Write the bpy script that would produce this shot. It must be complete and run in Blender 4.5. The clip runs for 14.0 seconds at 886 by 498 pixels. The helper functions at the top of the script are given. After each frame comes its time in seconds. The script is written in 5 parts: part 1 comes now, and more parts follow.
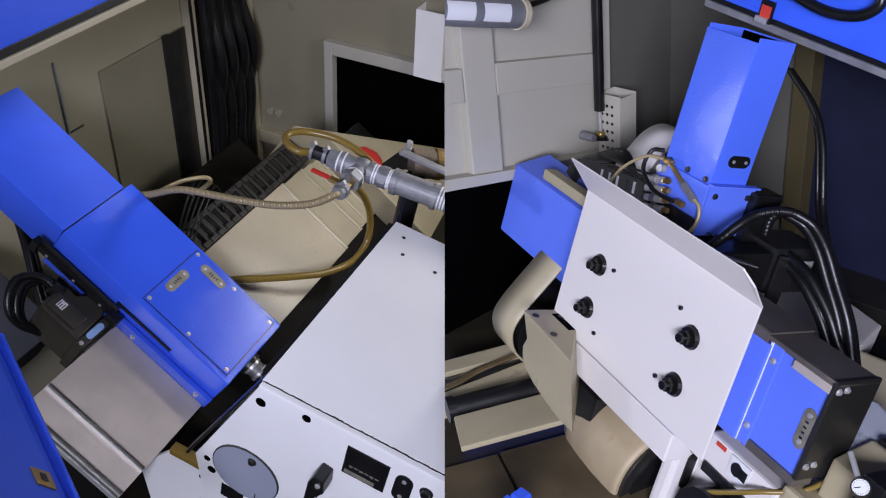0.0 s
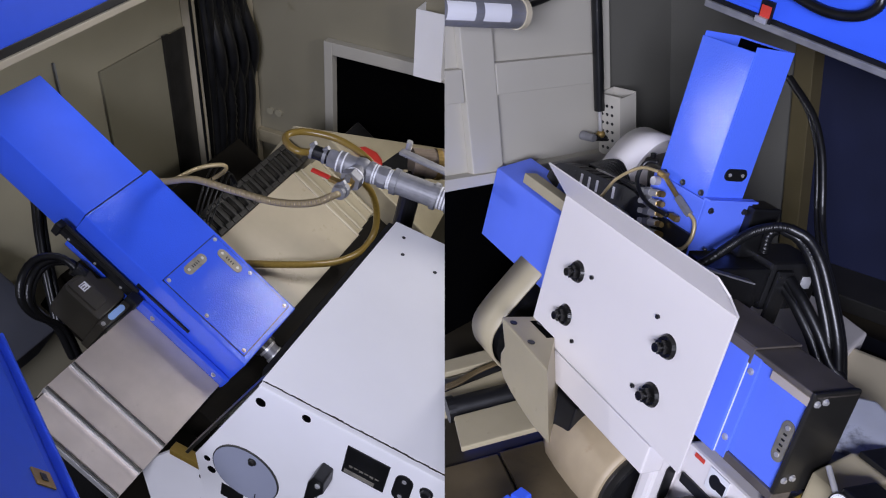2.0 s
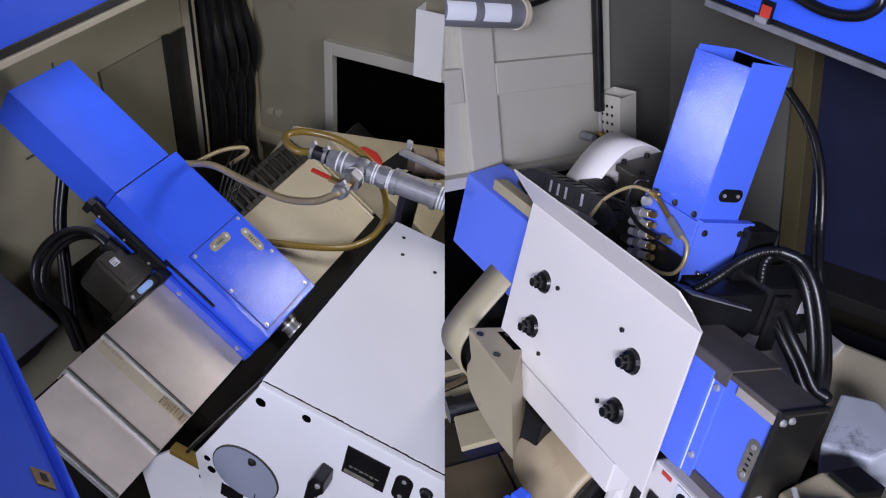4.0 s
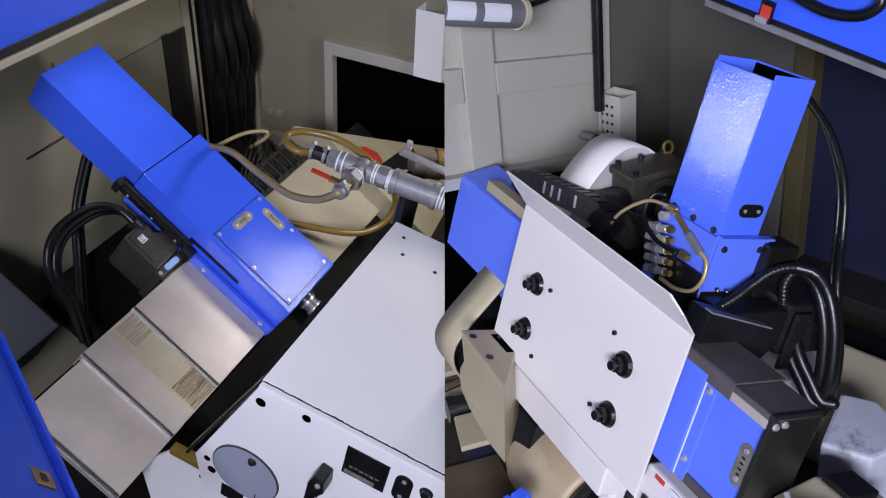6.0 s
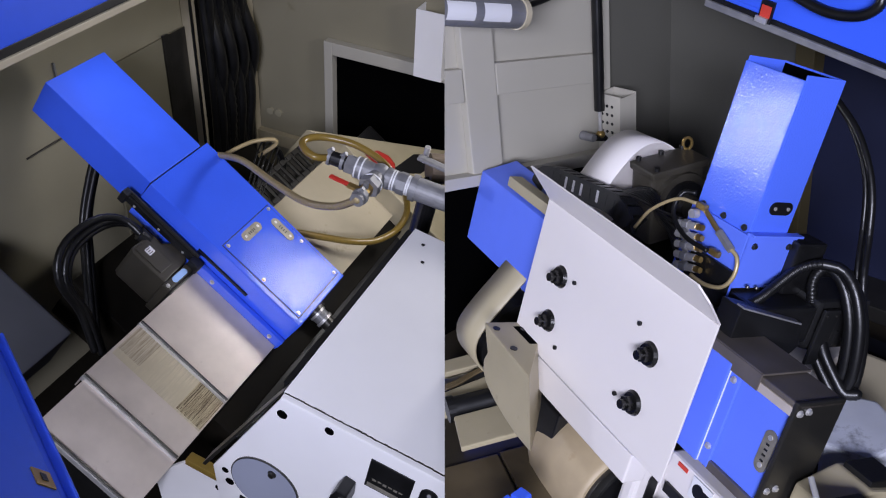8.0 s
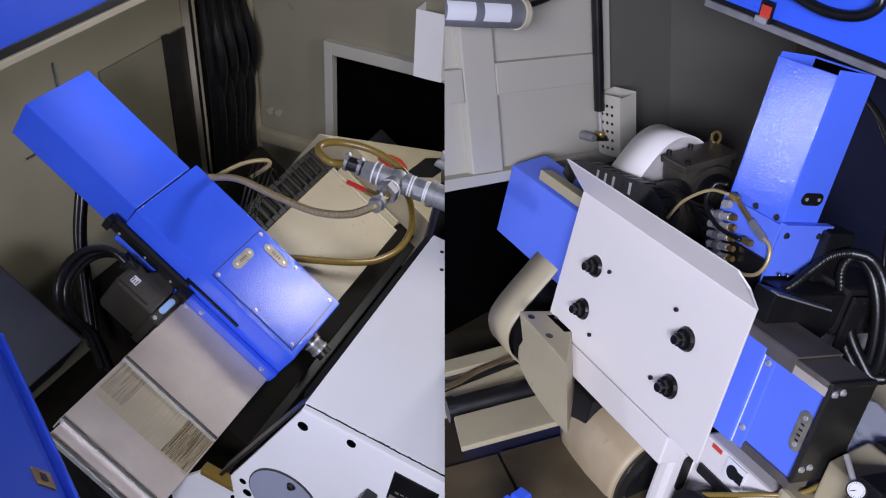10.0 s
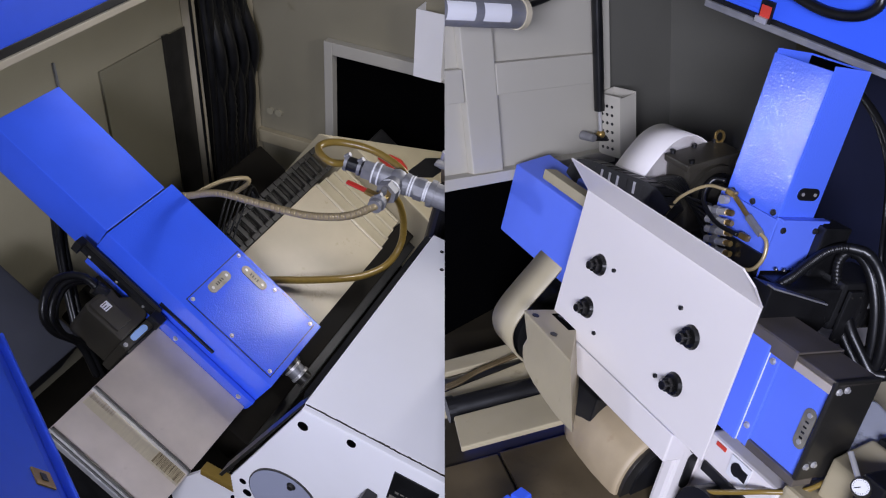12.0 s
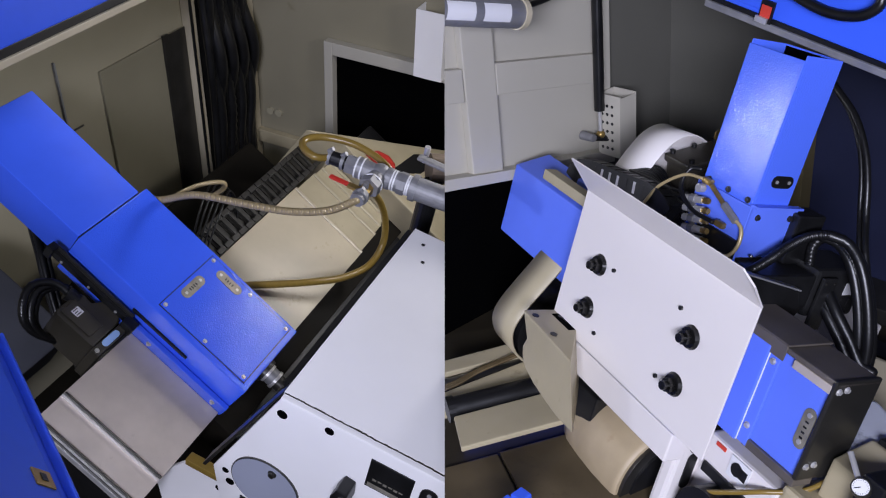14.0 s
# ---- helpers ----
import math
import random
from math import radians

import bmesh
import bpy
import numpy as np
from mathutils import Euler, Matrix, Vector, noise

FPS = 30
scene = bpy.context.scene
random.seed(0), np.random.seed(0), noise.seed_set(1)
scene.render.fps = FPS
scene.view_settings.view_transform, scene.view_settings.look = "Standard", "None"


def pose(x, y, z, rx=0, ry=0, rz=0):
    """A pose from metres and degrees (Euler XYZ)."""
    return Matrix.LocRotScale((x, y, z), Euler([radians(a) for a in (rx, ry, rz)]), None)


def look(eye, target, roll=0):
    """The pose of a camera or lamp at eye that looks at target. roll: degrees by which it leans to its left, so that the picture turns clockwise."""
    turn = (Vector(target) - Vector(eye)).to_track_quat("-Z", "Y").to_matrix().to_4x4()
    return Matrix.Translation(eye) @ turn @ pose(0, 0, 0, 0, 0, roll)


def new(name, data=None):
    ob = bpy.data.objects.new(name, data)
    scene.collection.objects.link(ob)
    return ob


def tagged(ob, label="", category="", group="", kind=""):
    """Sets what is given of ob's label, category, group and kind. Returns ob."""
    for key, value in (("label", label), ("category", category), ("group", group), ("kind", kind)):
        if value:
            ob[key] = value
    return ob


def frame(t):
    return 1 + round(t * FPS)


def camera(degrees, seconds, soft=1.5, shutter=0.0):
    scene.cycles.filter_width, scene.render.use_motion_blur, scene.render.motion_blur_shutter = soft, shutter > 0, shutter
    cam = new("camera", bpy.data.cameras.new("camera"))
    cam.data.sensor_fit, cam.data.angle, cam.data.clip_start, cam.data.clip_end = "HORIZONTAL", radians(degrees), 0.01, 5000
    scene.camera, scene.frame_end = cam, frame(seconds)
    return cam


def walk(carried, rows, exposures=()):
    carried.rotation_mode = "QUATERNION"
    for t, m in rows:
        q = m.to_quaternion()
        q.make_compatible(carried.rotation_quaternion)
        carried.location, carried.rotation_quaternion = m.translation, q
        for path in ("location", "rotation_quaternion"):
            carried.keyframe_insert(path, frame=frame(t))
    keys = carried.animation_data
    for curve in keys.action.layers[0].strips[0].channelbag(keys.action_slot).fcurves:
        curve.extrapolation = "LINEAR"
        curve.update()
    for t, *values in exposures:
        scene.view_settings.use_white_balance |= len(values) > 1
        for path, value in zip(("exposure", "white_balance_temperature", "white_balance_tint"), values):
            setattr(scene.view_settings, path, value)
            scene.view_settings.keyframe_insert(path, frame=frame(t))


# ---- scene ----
EYE = (0.0, 0.0, 2.3)
cam = camera(55.19, 14.0, soft=1.15)
still = pose(0, 0, 2.3, 57.5, 0, 0)
walk(cam, [(0.0, still), (14.0, still)], exposures=[(0.0, 0.0, 6500, 10), (14.0, 0.0, 6500, 10)])

# ---- light: bright ceiling lamps of the hall behind and above the viewer ----
world = bpy.data.worlds.new("hall_air")
scene.world = world
world.use_nodes = True
world.node_tree.nodes["Background"].inputs[0].default_value = (0.75, 0.8, 1.0, 1)
world.node_tree.nodes["Background"].inputs[1].default_value = 0.002


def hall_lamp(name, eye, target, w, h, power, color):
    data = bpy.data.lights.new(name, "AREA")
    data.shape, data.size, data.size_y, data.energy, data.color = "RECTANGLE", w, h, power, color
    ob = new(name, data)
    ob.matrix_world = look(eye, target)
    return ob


hall_lamp("hall_lamp", (-0.5, -2.2, 2.95), (-0.3, 1.8, 1.0), 1.4, 0.7, 214, (0.78, 0.80, 1.0))
# work lamps of the two machines
hall_lamp("work_lamp", (0.53, 2.84, 1.35), (-0.45, 2.35, 0.55), 0.50, 0.20, 10, (0.97, 0.94, 0.96))
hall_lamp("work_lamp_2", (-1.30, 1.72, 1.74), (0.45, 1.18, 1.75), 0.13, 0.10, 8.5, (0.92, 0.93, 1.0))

# ---- frames of the two machine bays ----


def bay(o, rows):
    return Matrix([(*r, c) for r, c in zip(rows, o)] + [(0, 0, 0, 1)])


# slide bed of the first machine: x down the slope, y along the bed, z out of it
SLIDE = bay((-0.9419, 2.1599, 0.7391), ((0.6997, 0.3917, 0.5975), (-0.2625, 0.9188, -0.2949), (-0.6644, 0.0495, 0.7457)))
# its work cabinet
CABIN = bay((-0.311, 1.4754, 0.9106), ((0.892, 0.3917, 0.2258), (-0.3659, 0.9188, -0.1481), (-0.2655, 0.0495, 0.9628)))
# its upright enclosure
HOUSE = bay((-0.9419, 2.1599, 0.7391), ((0.9178, 0.3916, 0.0659), (-0.3863, 0.9189, -0.0806), (-0.0921, 0.0485, 0.9946)))
# grinding head of the second machine: x along its guard plate, y through it, z up
HEAD = bay((0.2835, 1.2791, 1.4511), ((0.4104, 0.8896, 0.2003), (-0.9093, 0.3826, 0.1637), (0.069, -0.2493, 0.966)))
# its upright enclosure
ROOM = bay((0.2835, 1.2791, 1.4511), ((0.6233, 0.7745, -0.1076), (-0.7713, 0.6316, 0.0784), (0.1287, 0.0341, 0.9911)))

# unseen strip lamp added behind the first machine's beam to lighten the upper wall
hall_lamp("unseen_fill_strip", HOUSE @ Vector((-0.44, 0.50, 0.735)), HOUSE @ Vector((-0.85, 0.55, 0.15)), 0.05, 0.9, 1.2, (0.88, 0.9, 1.0))

# ---- materials ----


def mat(name, color, rough=0.5, metal=0.0, vary=0.15, scale=6.0, bump=0.05, bscale=300.0, dirt=None, coat=0.0, spec=0.5, bdetail=3.0):
    m = bpy.data.materials.new(name)
    m.use_nodes = True
    nt = m.node_tree
    bs = nt.nodes["Principled BSDF"]
    tc = nt.nodes.new("ShaderNodeTexCoord")
    n1 = nt.nodes.new("ShaderNodeTexNoise")
    n1.inputs["Scale"].default_value, n1.inputs["Detail"].default_value = scale, 6
    nt.links.new(tc.outputs["Object"], n1.inputs["Vector"])
    ramp = nt.nodes.new("ShaderNodeValToRGB")
    lo = tuple(c * (1 - vary) for c in color)
    hi = tuple(min(1, c * (1 + vary * 0.6)) for c in color)
    ramp.color_ramp.elements[0].position, ramp.color_ramp.elements[1].position = 0.3, 0.7
    ramp.color_ramp.elements[0].color, ramp.color_ramp.elements[1].color = (*lo, 1), (*hi, 1)
    nt.links.new(n1.outputs["Fac"], ramp.inputs["Fac"])
    out = ramp.outputs["Color"]
    if dirt:
        n3 = nt.nodes.new("ShaderNodeTexNoise")
        n3.inputs["Scale"].default_value, n3.inputs["Detail"].default_value, n3.inputs["Roughness"].default_value = dirt[3], 9, 0.72
        nt.links.new(tc.outputs["Object"], n3.inputs["Vector"])
        r3 = nt.nodes.new("ShaderNodeValToRGB")
        r3.color_ramp.elements[0].position, r3.color_ramp.elements[1].position = dirt[4], min(1, dirt[4] + 0.14)
        nt.links.new(n3.outputs["Fac"], r3.inputs["Fac"])
        mx = nt.nodes.new("ShaderNodeMix")
        mx.data_type = "RGBA"
        mx.inputs[7].default_value = (*dirt[:3], 1)
        nt.links.new(r3.outputs["Color"], mx.inputs[0])
        nt.links.new(out, mx.inputs[6])
        out = mx.outputs[2]
    nt.links.new(out, bs.inputs["Base Color"])
    n2 = nt.nodes.new("ShaderNodeTexNoise")
    n2.inputs["Scale"].default_value, n2.inputs["Detail"].default_value = bscale, bdetail
    nt.links.new(tc.outputs["Object"], n2.inputs["Vector"])
    bp = nt.nodes.new("ShaderNodeBump")
    bp.inputs["Strength"].default_value, bp.inputs["Distance"].default_value = bump, 0.002
    nt.links.new(n2.outputs["Fac"], bp.inputs["Height"])
    nt.links.new(bp.outputs["Normal"], bs.inputs["Normal"])
    mr = nt.nodes.new("ShaderNodeMapRange")
    mr.inputs["To Min"].default_value, mr.inputs["To Max"].default_value = max(0.02, rough * 0.75), min(1, rough * 1.25)
    nt.links.new(n1.outputs["Fac"], mr.inputs["Value"])
    nt.links.new(mr.outputs["Result"], bs.inputs["Roughness"])
    bs.inputs["Metallic"].default_value = metal
    bs.inputs["Coat Weight"].default_value = coat
    bs.inputs["Specular IOR Level"].default_value = spec
    return m


BLUE = mat("blue_powder_coat", (0.085, 0.175, 0.87), 0.13, vary=0.08, scale=3, bump=0.16, bscale=330, bdetail=0.0)
# lighter blue sheet paint, paled further with cool glare in the base colour
BLUER = mat("glare_paled_blue_paint", (0.115, 0.20, 0.86), 0.36, vary=0.10, scale=4, bump=0.10, bscale=300, spec=0.3, dirt=(0.03, 0.07, 0.40, 14, 0.70))
BLUEL = mat("blue_hammered_coat", (0.045, 0.125, 0.86), 0.12, vary=0.08, scale=3, bump=0.36, bscale=270, bdetail=0.0)
BLUE2 = mat("blue_sheet_paint", (0.045, 0.125, 0.84), 0.38, vary=0.10, scale=4, bump=0.10, bscale=300, spec=0.25)
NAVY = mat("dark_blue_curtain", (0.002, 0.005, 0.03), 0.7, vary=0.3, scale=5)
WHITE = mat("white_machine_paint", (0.83, 0.82, 0.82), 0.42, vary=0.05, scale=3, bump=0.06, bscale=260, dirt=(0.40, 0.37, 0.32, 24, 0.70))
# warm-tinted white, set below the cabinet's to offset stronger light on the guard
GUARDW = mat("toned_guard_white", (0.76, 0.72, 0.695), 0.42, vary=0.05, scale=3, bump=0.06, bscale=260, dirt=(0.42, 0.38, 0.32, 24, 0.72))
# oil-stained darker copy of the cream, with the parts' dim light included
CASTC = mat("dim_oily_cream_casting", (0.41, 0.355, 0.23), 0.42, vary=0.14, scale=6, bump=0.08, dirt=(0.19, 0.145, 0.075, 8, 0.62))
CREAM = mat("cream_sheet_paint", (0.51, 0.45, 0.32), 0.42, vary=0.10, scale=5, bump=0.08, dirt=(0.26, 0.20, 0.11, 9, 0.64))
PANEL = mat("cream_wall_paint", (0.47, 0.445, 0.375), 0.45, vary=0.06, scale=2.5, bump=0.06, dirt=(0.34, 0.29, 0.19, 5, 0.72))
# grey with the rear sheets' shade put into the base colour
DGREY = mat("shade_darkened_grey_paint", (0.115, 0.112, 0.095), 0.5, vary=0.15, scale=2.2, dirt=(0.09, 0.08, 0.05, 3, 0.66))
# enclosure paint darkened to carry the rear wall's shade, plus oily dirt
REAR = mat("oily_shaded_rear_paint", (0.27, 0.245, 0.17), 0.42, vary=0.14, scale=1.8, bump=0.08, dirt=(0.15, 0.125, 0.065, 3, 0.62))
GREY = mat("grey_enclosure_paint", (0.34, 0.31, 0.215), 0.5, vary=0.10, scale=2.2, bump=0.08, dirt=(0.2, 0.17, 0.1, 3, 0.72))
OCHRE = mat("oil_stained_cover", (0.48, 0.415, 0.285), 0.36, vary=0.16, scale=4, dirt=(0.25, 0.18, 0.07, 5, 0.60))
STEEL = mat("worn_steel_cover", (0.62, 0.545, 0.475), 0.36, 0.32, vary=0.16, scale=7, bump=0.05, bscale=500, dirt=(0.36, 0.30, 0.24, 5, 0.64))
DSTEEL = mat("dark_brushed_steel", (0.075, 0.072, 0.066), 0.36, 0.8, vary=0.2, scale=9, bump=0.08, bscale=400)
ZINC = mat("galvanised_pipe", (0.27, 0.27, 0.28), 0.55, 0.45, vary=0.2, scale=30, bump=0.2, bscale=160)
CHROME = mat("bright_screw", (0.62, 0.61, 0.60), 0.36, 0.6, vary=0.1, scale=40)
BLACK = mat("black_oxide", (0.008, 0.008, 0.0085), 0.4, 0.1, vary=0.3, scale=20, bump=0.15)
RUBBER = mat("black_cable_jacket", (0.006, 0.006, 0.0065), 0.36, vary=0.25, scale=20)
MOTOR = mat("motor_black_enamel", (0.011, 0.011, 0.0115), 0.42, vary=0.25, scale=12, bump=0.2, bscale=120)
# dark oily floor colour, also used to paint shade under the stepped rail
OILSHADE = mat("oily_dark_and_shade", (0.008, 0.0065, 0.004), 0.7, vary=0.5, scale=6, spec=0.15)
# near-black that stands in for unlit space, holes and gaps
VOID = mat("black_unlit_stand_in", (0.001, 0.001, 0.0012), 0.8, vary=0.2, spec=0.02)
BRASS = mat("brass_fitting", (0.40, 0.27, 0.09), 0.36, 0.8, vary=0.25, scale=30)
YELLOW = mat("aged_clear_hose", (0.22, 0.145, 0.03), 0.3, vary=0.2, scale=12)
BRAID = mat("braided_hose", (0.42, 0.33, 0.17), 0.32, 0.2, vary=0.15, scale=14)
RED = mat("red_lever_grip", (0.5, 0.03, 0.02), 0.4, vary=0.15)
TAG = mat("stamped_tag_plate", (0.30, 0.28, 0.23), 0.5, 0.5, vary=0.3, scale=40)
TAN = mat("tan_rubber_roll", (0.41, 0.325, 0.20), 0.5, vary=0.22, scale=9, dirt=(0.3, 0.2, 0.1, 5, 0.62))
PALE = mat("white_label", (0.75, 0.75, 0.76), 0.5, vary=0.03)
SKYL = mat("pale_blue_sticker", (0.35, 0.55, 0.9), 0.4, vary=0.05)
FLOORM = mat("worn_tray_floor", (0.022, 0.017, 0.009), 0.55, vary=0.4, scale=6)
WGLASS = mat("frosted_window", (0.30, 0.32, 0.40), 0.3, vary=0.08, scale=3)
HALL = mat("hall_wall_paint", (0.09, 0.09, 0.10), 0.8, vary=0.1, scale=1)
WARNR = mat("warning_red", (0.6, 0.05, 0.03), 0.5)
GRIME = mat("brown_oil_grime", (0.10, 0.07, 0.03), 0.5, vary=0.3, scale=20)
PUMP = mat("oily_brown_pipe", (0.20, 0.155, 0.115), 0.4, 0.3, vary=0.3, scale=14, dirt=(0.07, 0.05, 0.03, 12, 0.6))
LIDM = mat("scuffed_brown_steel", (0.20, 0.175, 0.15), 0.38, 0.5, vary=0.25, scale=12, bump=0.08, dirt=(0.09, 0.075, 0.06, 10, 0.6))
MOTORB = mat("dusty_motor_casing", (0.042, 0.037, 0.027), 0.48, vary=0.2, scale=14, bump=0.12, bscale=160)
NUTM = mat("blackened_steel_nut", (0.045, 0.044, 0.043), 0.28, 0.85, vary=0.3, scale=60)
CLOTH = mat("grimy_white_sheet", (0.5, 0.52, 0.58), 0.6, vary=0.15, scale=9, dirt=(0.03, 0.03, 0.03, 7, 0.56))



def streaked(name, pale, dark, across, along):
    """Oil dragged along the slide: long thin streaks of two tones."""
    m = mat(name, pale, 0.38, 0.4, vary=0.15, scale=9)
    nt = m.node_tree
    bs = nt.nodes["Principled BSDF"]
    tc, mp, nz = (nt.nodes.new(k) for k in ("ShaderNodeTexCoord", "ShaderNodeMapping", "ShaderNodeTexNoise"))
    mp.inputs["Scale"].default_value = (across, along, 1)
    nz.inputs["Scale"].default_value, nz.inputs["Detail"].default_value, nz.inputs["Roughness"].default_value = 1.0, 4, 0.7
    rp, mx = nt.nodes.new("ShaderNodeValToRGB"), nt.nodes.new("ShaderNodeMix")
    rp.color_ramp.elements[0].position, rp.color_ramp.elements[1].position = 0.42, 0.62
    mx.data_type = "RGBA"
    mx.inputs[7].default_value = (*dark, 1)
    base = bs.inputs["Base Color"].links[0].from_socket
    nt.links.new(tc.outputs["Object"], mp.inputs["Vector"])
    nt.links.new(mp.outputs["Vector"], nz.inputs["Vector"])
    nt.links.new(nz.outputs["Fac"], rp.inputs["Fac"])
    nt.links.new(rp.outputs["Color"], mx.inputs[0])
    nt.links.new(base, mx.inputs[6])
    nt.links.new(mx.outputs[2], bs.inputs["Base Color"])
    return m


STREAK = streaked("dragged_oil_streaks", (0.50, 0.42, 0.27), (0.13, 0.095, 0.05), 260, 7)
FAINT = streaked("faint_oil_streaks", (0.56, 0.49, 0.37), (0.33, 0.27, 0.19), 180, 6)
POLISH = streaked("polished_oily_steel", (0.60, 0.53, 0.38), (0.52, 0.46, 0.34), 120, 9)

# ---- mesh helpers ----


def box(bm, lo, hi, bevel=0.002, m=None):
    r = bmesh.ops.create_cube(bm, size=1.0)
    vs = r["verts"]
    for v in vs:
        v.co = Vector((lo[i] + (v.co[i] + 0.5) * (hi[i] - lo[i]) for i in range(3)))
    if m is not None:
        bmesh.ops.transform(bm, matrix=m, verts=vs)
    if bevel:
        es = list({e for v in vs for e in v.link_edges})
        bmesh.ops.bevel(bm, geom=es, offset=bevel, segments=2, affect="EDGES", profile=0.6)
    return bm


def cyl(bm, a, b, r, r2=None, seg=20, caps=True):
    a, b = Vector(a), Vector(b)
    d = b - a
    m = Matrix.Translation((a + b) / 2) @ d.to_track_quat("Z", "Y").to_matrix().to_4x4()
    bmesh.ops.create_cone(bm, cap_ends=caps, segments=seg, radius1=r, radius2=r if r2 is None else r2, depth=d.length, matrix=m)
    return bm


def prism(bm, pts, axis, lo, hi, bevel=0.0015):
    """A flat outline (pairs in the two other axes, in order) pulled out along an axis."""
    def put(p, h):
        q = list(p)
        q.insert("xyz".index(axis), h)
        return q
    a = [bm.verts.new(put(p, lo)) for p in pts]
    b = [bm.verts.new(put(p, hi)) for p in pts]
    fs = [bm.faces.new(a), bm.faces.new(b[::-1])]
    n = len(pts)
    for i in range(n):
        fs.append(bm.faces.new((a[i], b[i], b[(i + 1) % n], a[(i + 1) % n])))
    bmesh.ops.recalc_face_normals(bm, faces=fs)
    if bevel:
        bmesh.ops.bevel(bm, geom=list({e for f in fs for e in f.edges}), offset=bevel, segments=2, affect="EDGES", profile=0.6)
    return bm


def spline(pts, n):
    """n points evenly along a smooth line through pts."""
    p = [Vector(q) for q in pts]
    p = [p[0] * 2 - p[1]] + p + [p[-1] * 2 - p[-2]]
    fine = []
    for i in range(1, len(p) - 2):
        for k in range(24):
            t = k / 24
            fine.append(0.5 * (2 * p[i] + (p[i + 1] - p[i - 1]) * t + (2 * p[i - 1] - 5 * p[i] + 4 * p[i + 1] - p[i + 2]) * t * t
                               + (3 * p[i] - p[i - 1] - 3 * p[i + 1] + p[i + 2]) * t ** 3))
    fine.append(p[-2])
    run = [0.0]
    for a, b in zip(fine, fine[1:]):
        run.append(run[-1] + (b - a).length)
    out, j = [], 0
    for k in range(n):
        s = run[-1] * k / (n - 1)
        while j < len(run) - 2 and run[j + 1] < s:
            j += 1
        w = (s - run[j]) / max(1e-9, run[j + 1] - run[j])
        out.append(fine[j].lerp(fine[j + 1], min(1, max(0, w))))
    return out


def tube(bm, pts, r, n=40, seg=10, ribs=0.0):
    line = spline(pts, n)
    rings, side = [], None
    for i, p in enumerate(line):
        d = (line[min(i + 1, n - 1)] - line[max(i - 1, 0)]).normalized()
        if side is None:
            side = d.orthogonal().normalized()
        side = (side - d * side.dot(d)).normalized()
        up = d.cross(side)
        rr = r * (1 + (ribs if i % 2 else -ribs))
        rings.append([bm.verts.new(p + (side * math.cos(a) + up * math.sin(a)) * rr) for a in [2 * math.pi * k / seg for k in range(seg)]])
    for a, b in zip(rings, rings[1:]):
        for k in range(seg):
            bm.faces.new((a[k], a[(k + 1) % seg], b[(k + 1) % seg], b[k])).smooth = True
    bm.faces.new(rings[0][::-1])
    bm.faces.new(rings[-1])
    return bm


def pill(bm, c, u, v, w, length, width, thick, seg=8):
    """A plate with round ends: centre c, long way u, cross way v, out of the plane w."""
    c, u, v, w = Vector(c), Vector(u), Vector(v), Vector(w)
    out = []
    for s in (1, -1):
        for k in range(seg + 1):
            a = -math.pi / 2 + math.pi * k / seg
            out.append(c + u * s * (length / 2 - width / 2 + math.cos(a) * width / 2) + v * s * math.sin(a) * width / 2)
    lo = [bm.verts.new(p) for p in out]
    hi = [bm.verts.new(p + w * thick) for p in out]
    fs = [bm.faces.new(lo), bm.faces.new(hi[::-1])]
    for i in range(len(out)):
        j = (i + 1) % len(out)
        fs.append(bm.faces.new((lo[i], hi[i], hi[j], lo[j])))
    bmesh.ops.recalc_face_normals(bm, faces=fs)
    return bm


BASE = {}


def thing(name, space, base, label, category, group="", kind=""):
    ob = new(name)
    ob.empty_display_size = 0.02
    ob.matrix_world = space @ Matrix.Translation(base)
    BASE[ob.name] = Vector(base)
    return tagged(ob, label, category, group, kind)


def part(name, bm, material, parent, label="", smooth=False):
    """One mesh under a thing or a part; the mesh is drawn in the machine's space."""
    root = parent if parent.name in BASE else parent.parent
    mesh = bpy.data.meshes.new(name)
    bm.transform(Matrix.Translation(-BASE[root.name]))
    if smooth:
        for f in bm.faces:
            f.smooth = True
    bm.to_mesh(mesh)
    bm.free()
    mesh.materials.append(material)
    ob = new(name, mesh)
    ob.parent = parent
    return tagged(ob, label)


def clip(bm, space):
    """Cut a mesh of the second bay off at the plane where the bays meet."""
    inv = space.inverted()
    g = bm.verts[:] + bm.edges[:] + bm.faces[:]
    cut = bmesh.ops.bisect_plane(bm, geom=g, plane_co=inv @ Vector(EYE), plane_no=inv.to_3x3() @ Vector((-1, 0.001687, -0.001075)), clear_outer=True)
    es = [e for e in cut["geom_cut"] if isinstance(e, bmesh.types.BMEdge)]
    if es:
        bmesh.ops.holes_fill(bm, edges=es)
    return bm


def structure(name, bm, material, space, label, category, cut=False):
    if cut:
        clip(bm, space)
    mesh = bpy.data.meshes.new(name)
    bm.to_mesh(mesh)
    bm.free()
    mesh.materials.append(material)
    ob = new(name, mesh)
    ob.matrix_world = space
    return tagged(ob, label, category, kind="structure")


def B():
    return bmesh.new()


def screw(parent, p, way, r, material=None, name="screw"):
    p, way = Vector(p), Vector(way)
    bm = B()
    cyl(bm, p, p + way * r * 0.25, r * 1.25, seg=14)
    cyl(bm, p + way * r * 0.25, p + way * r * 0.9, r, r * 0.8, seg=12)
    return part(name, bm, material or CHROME, parent)

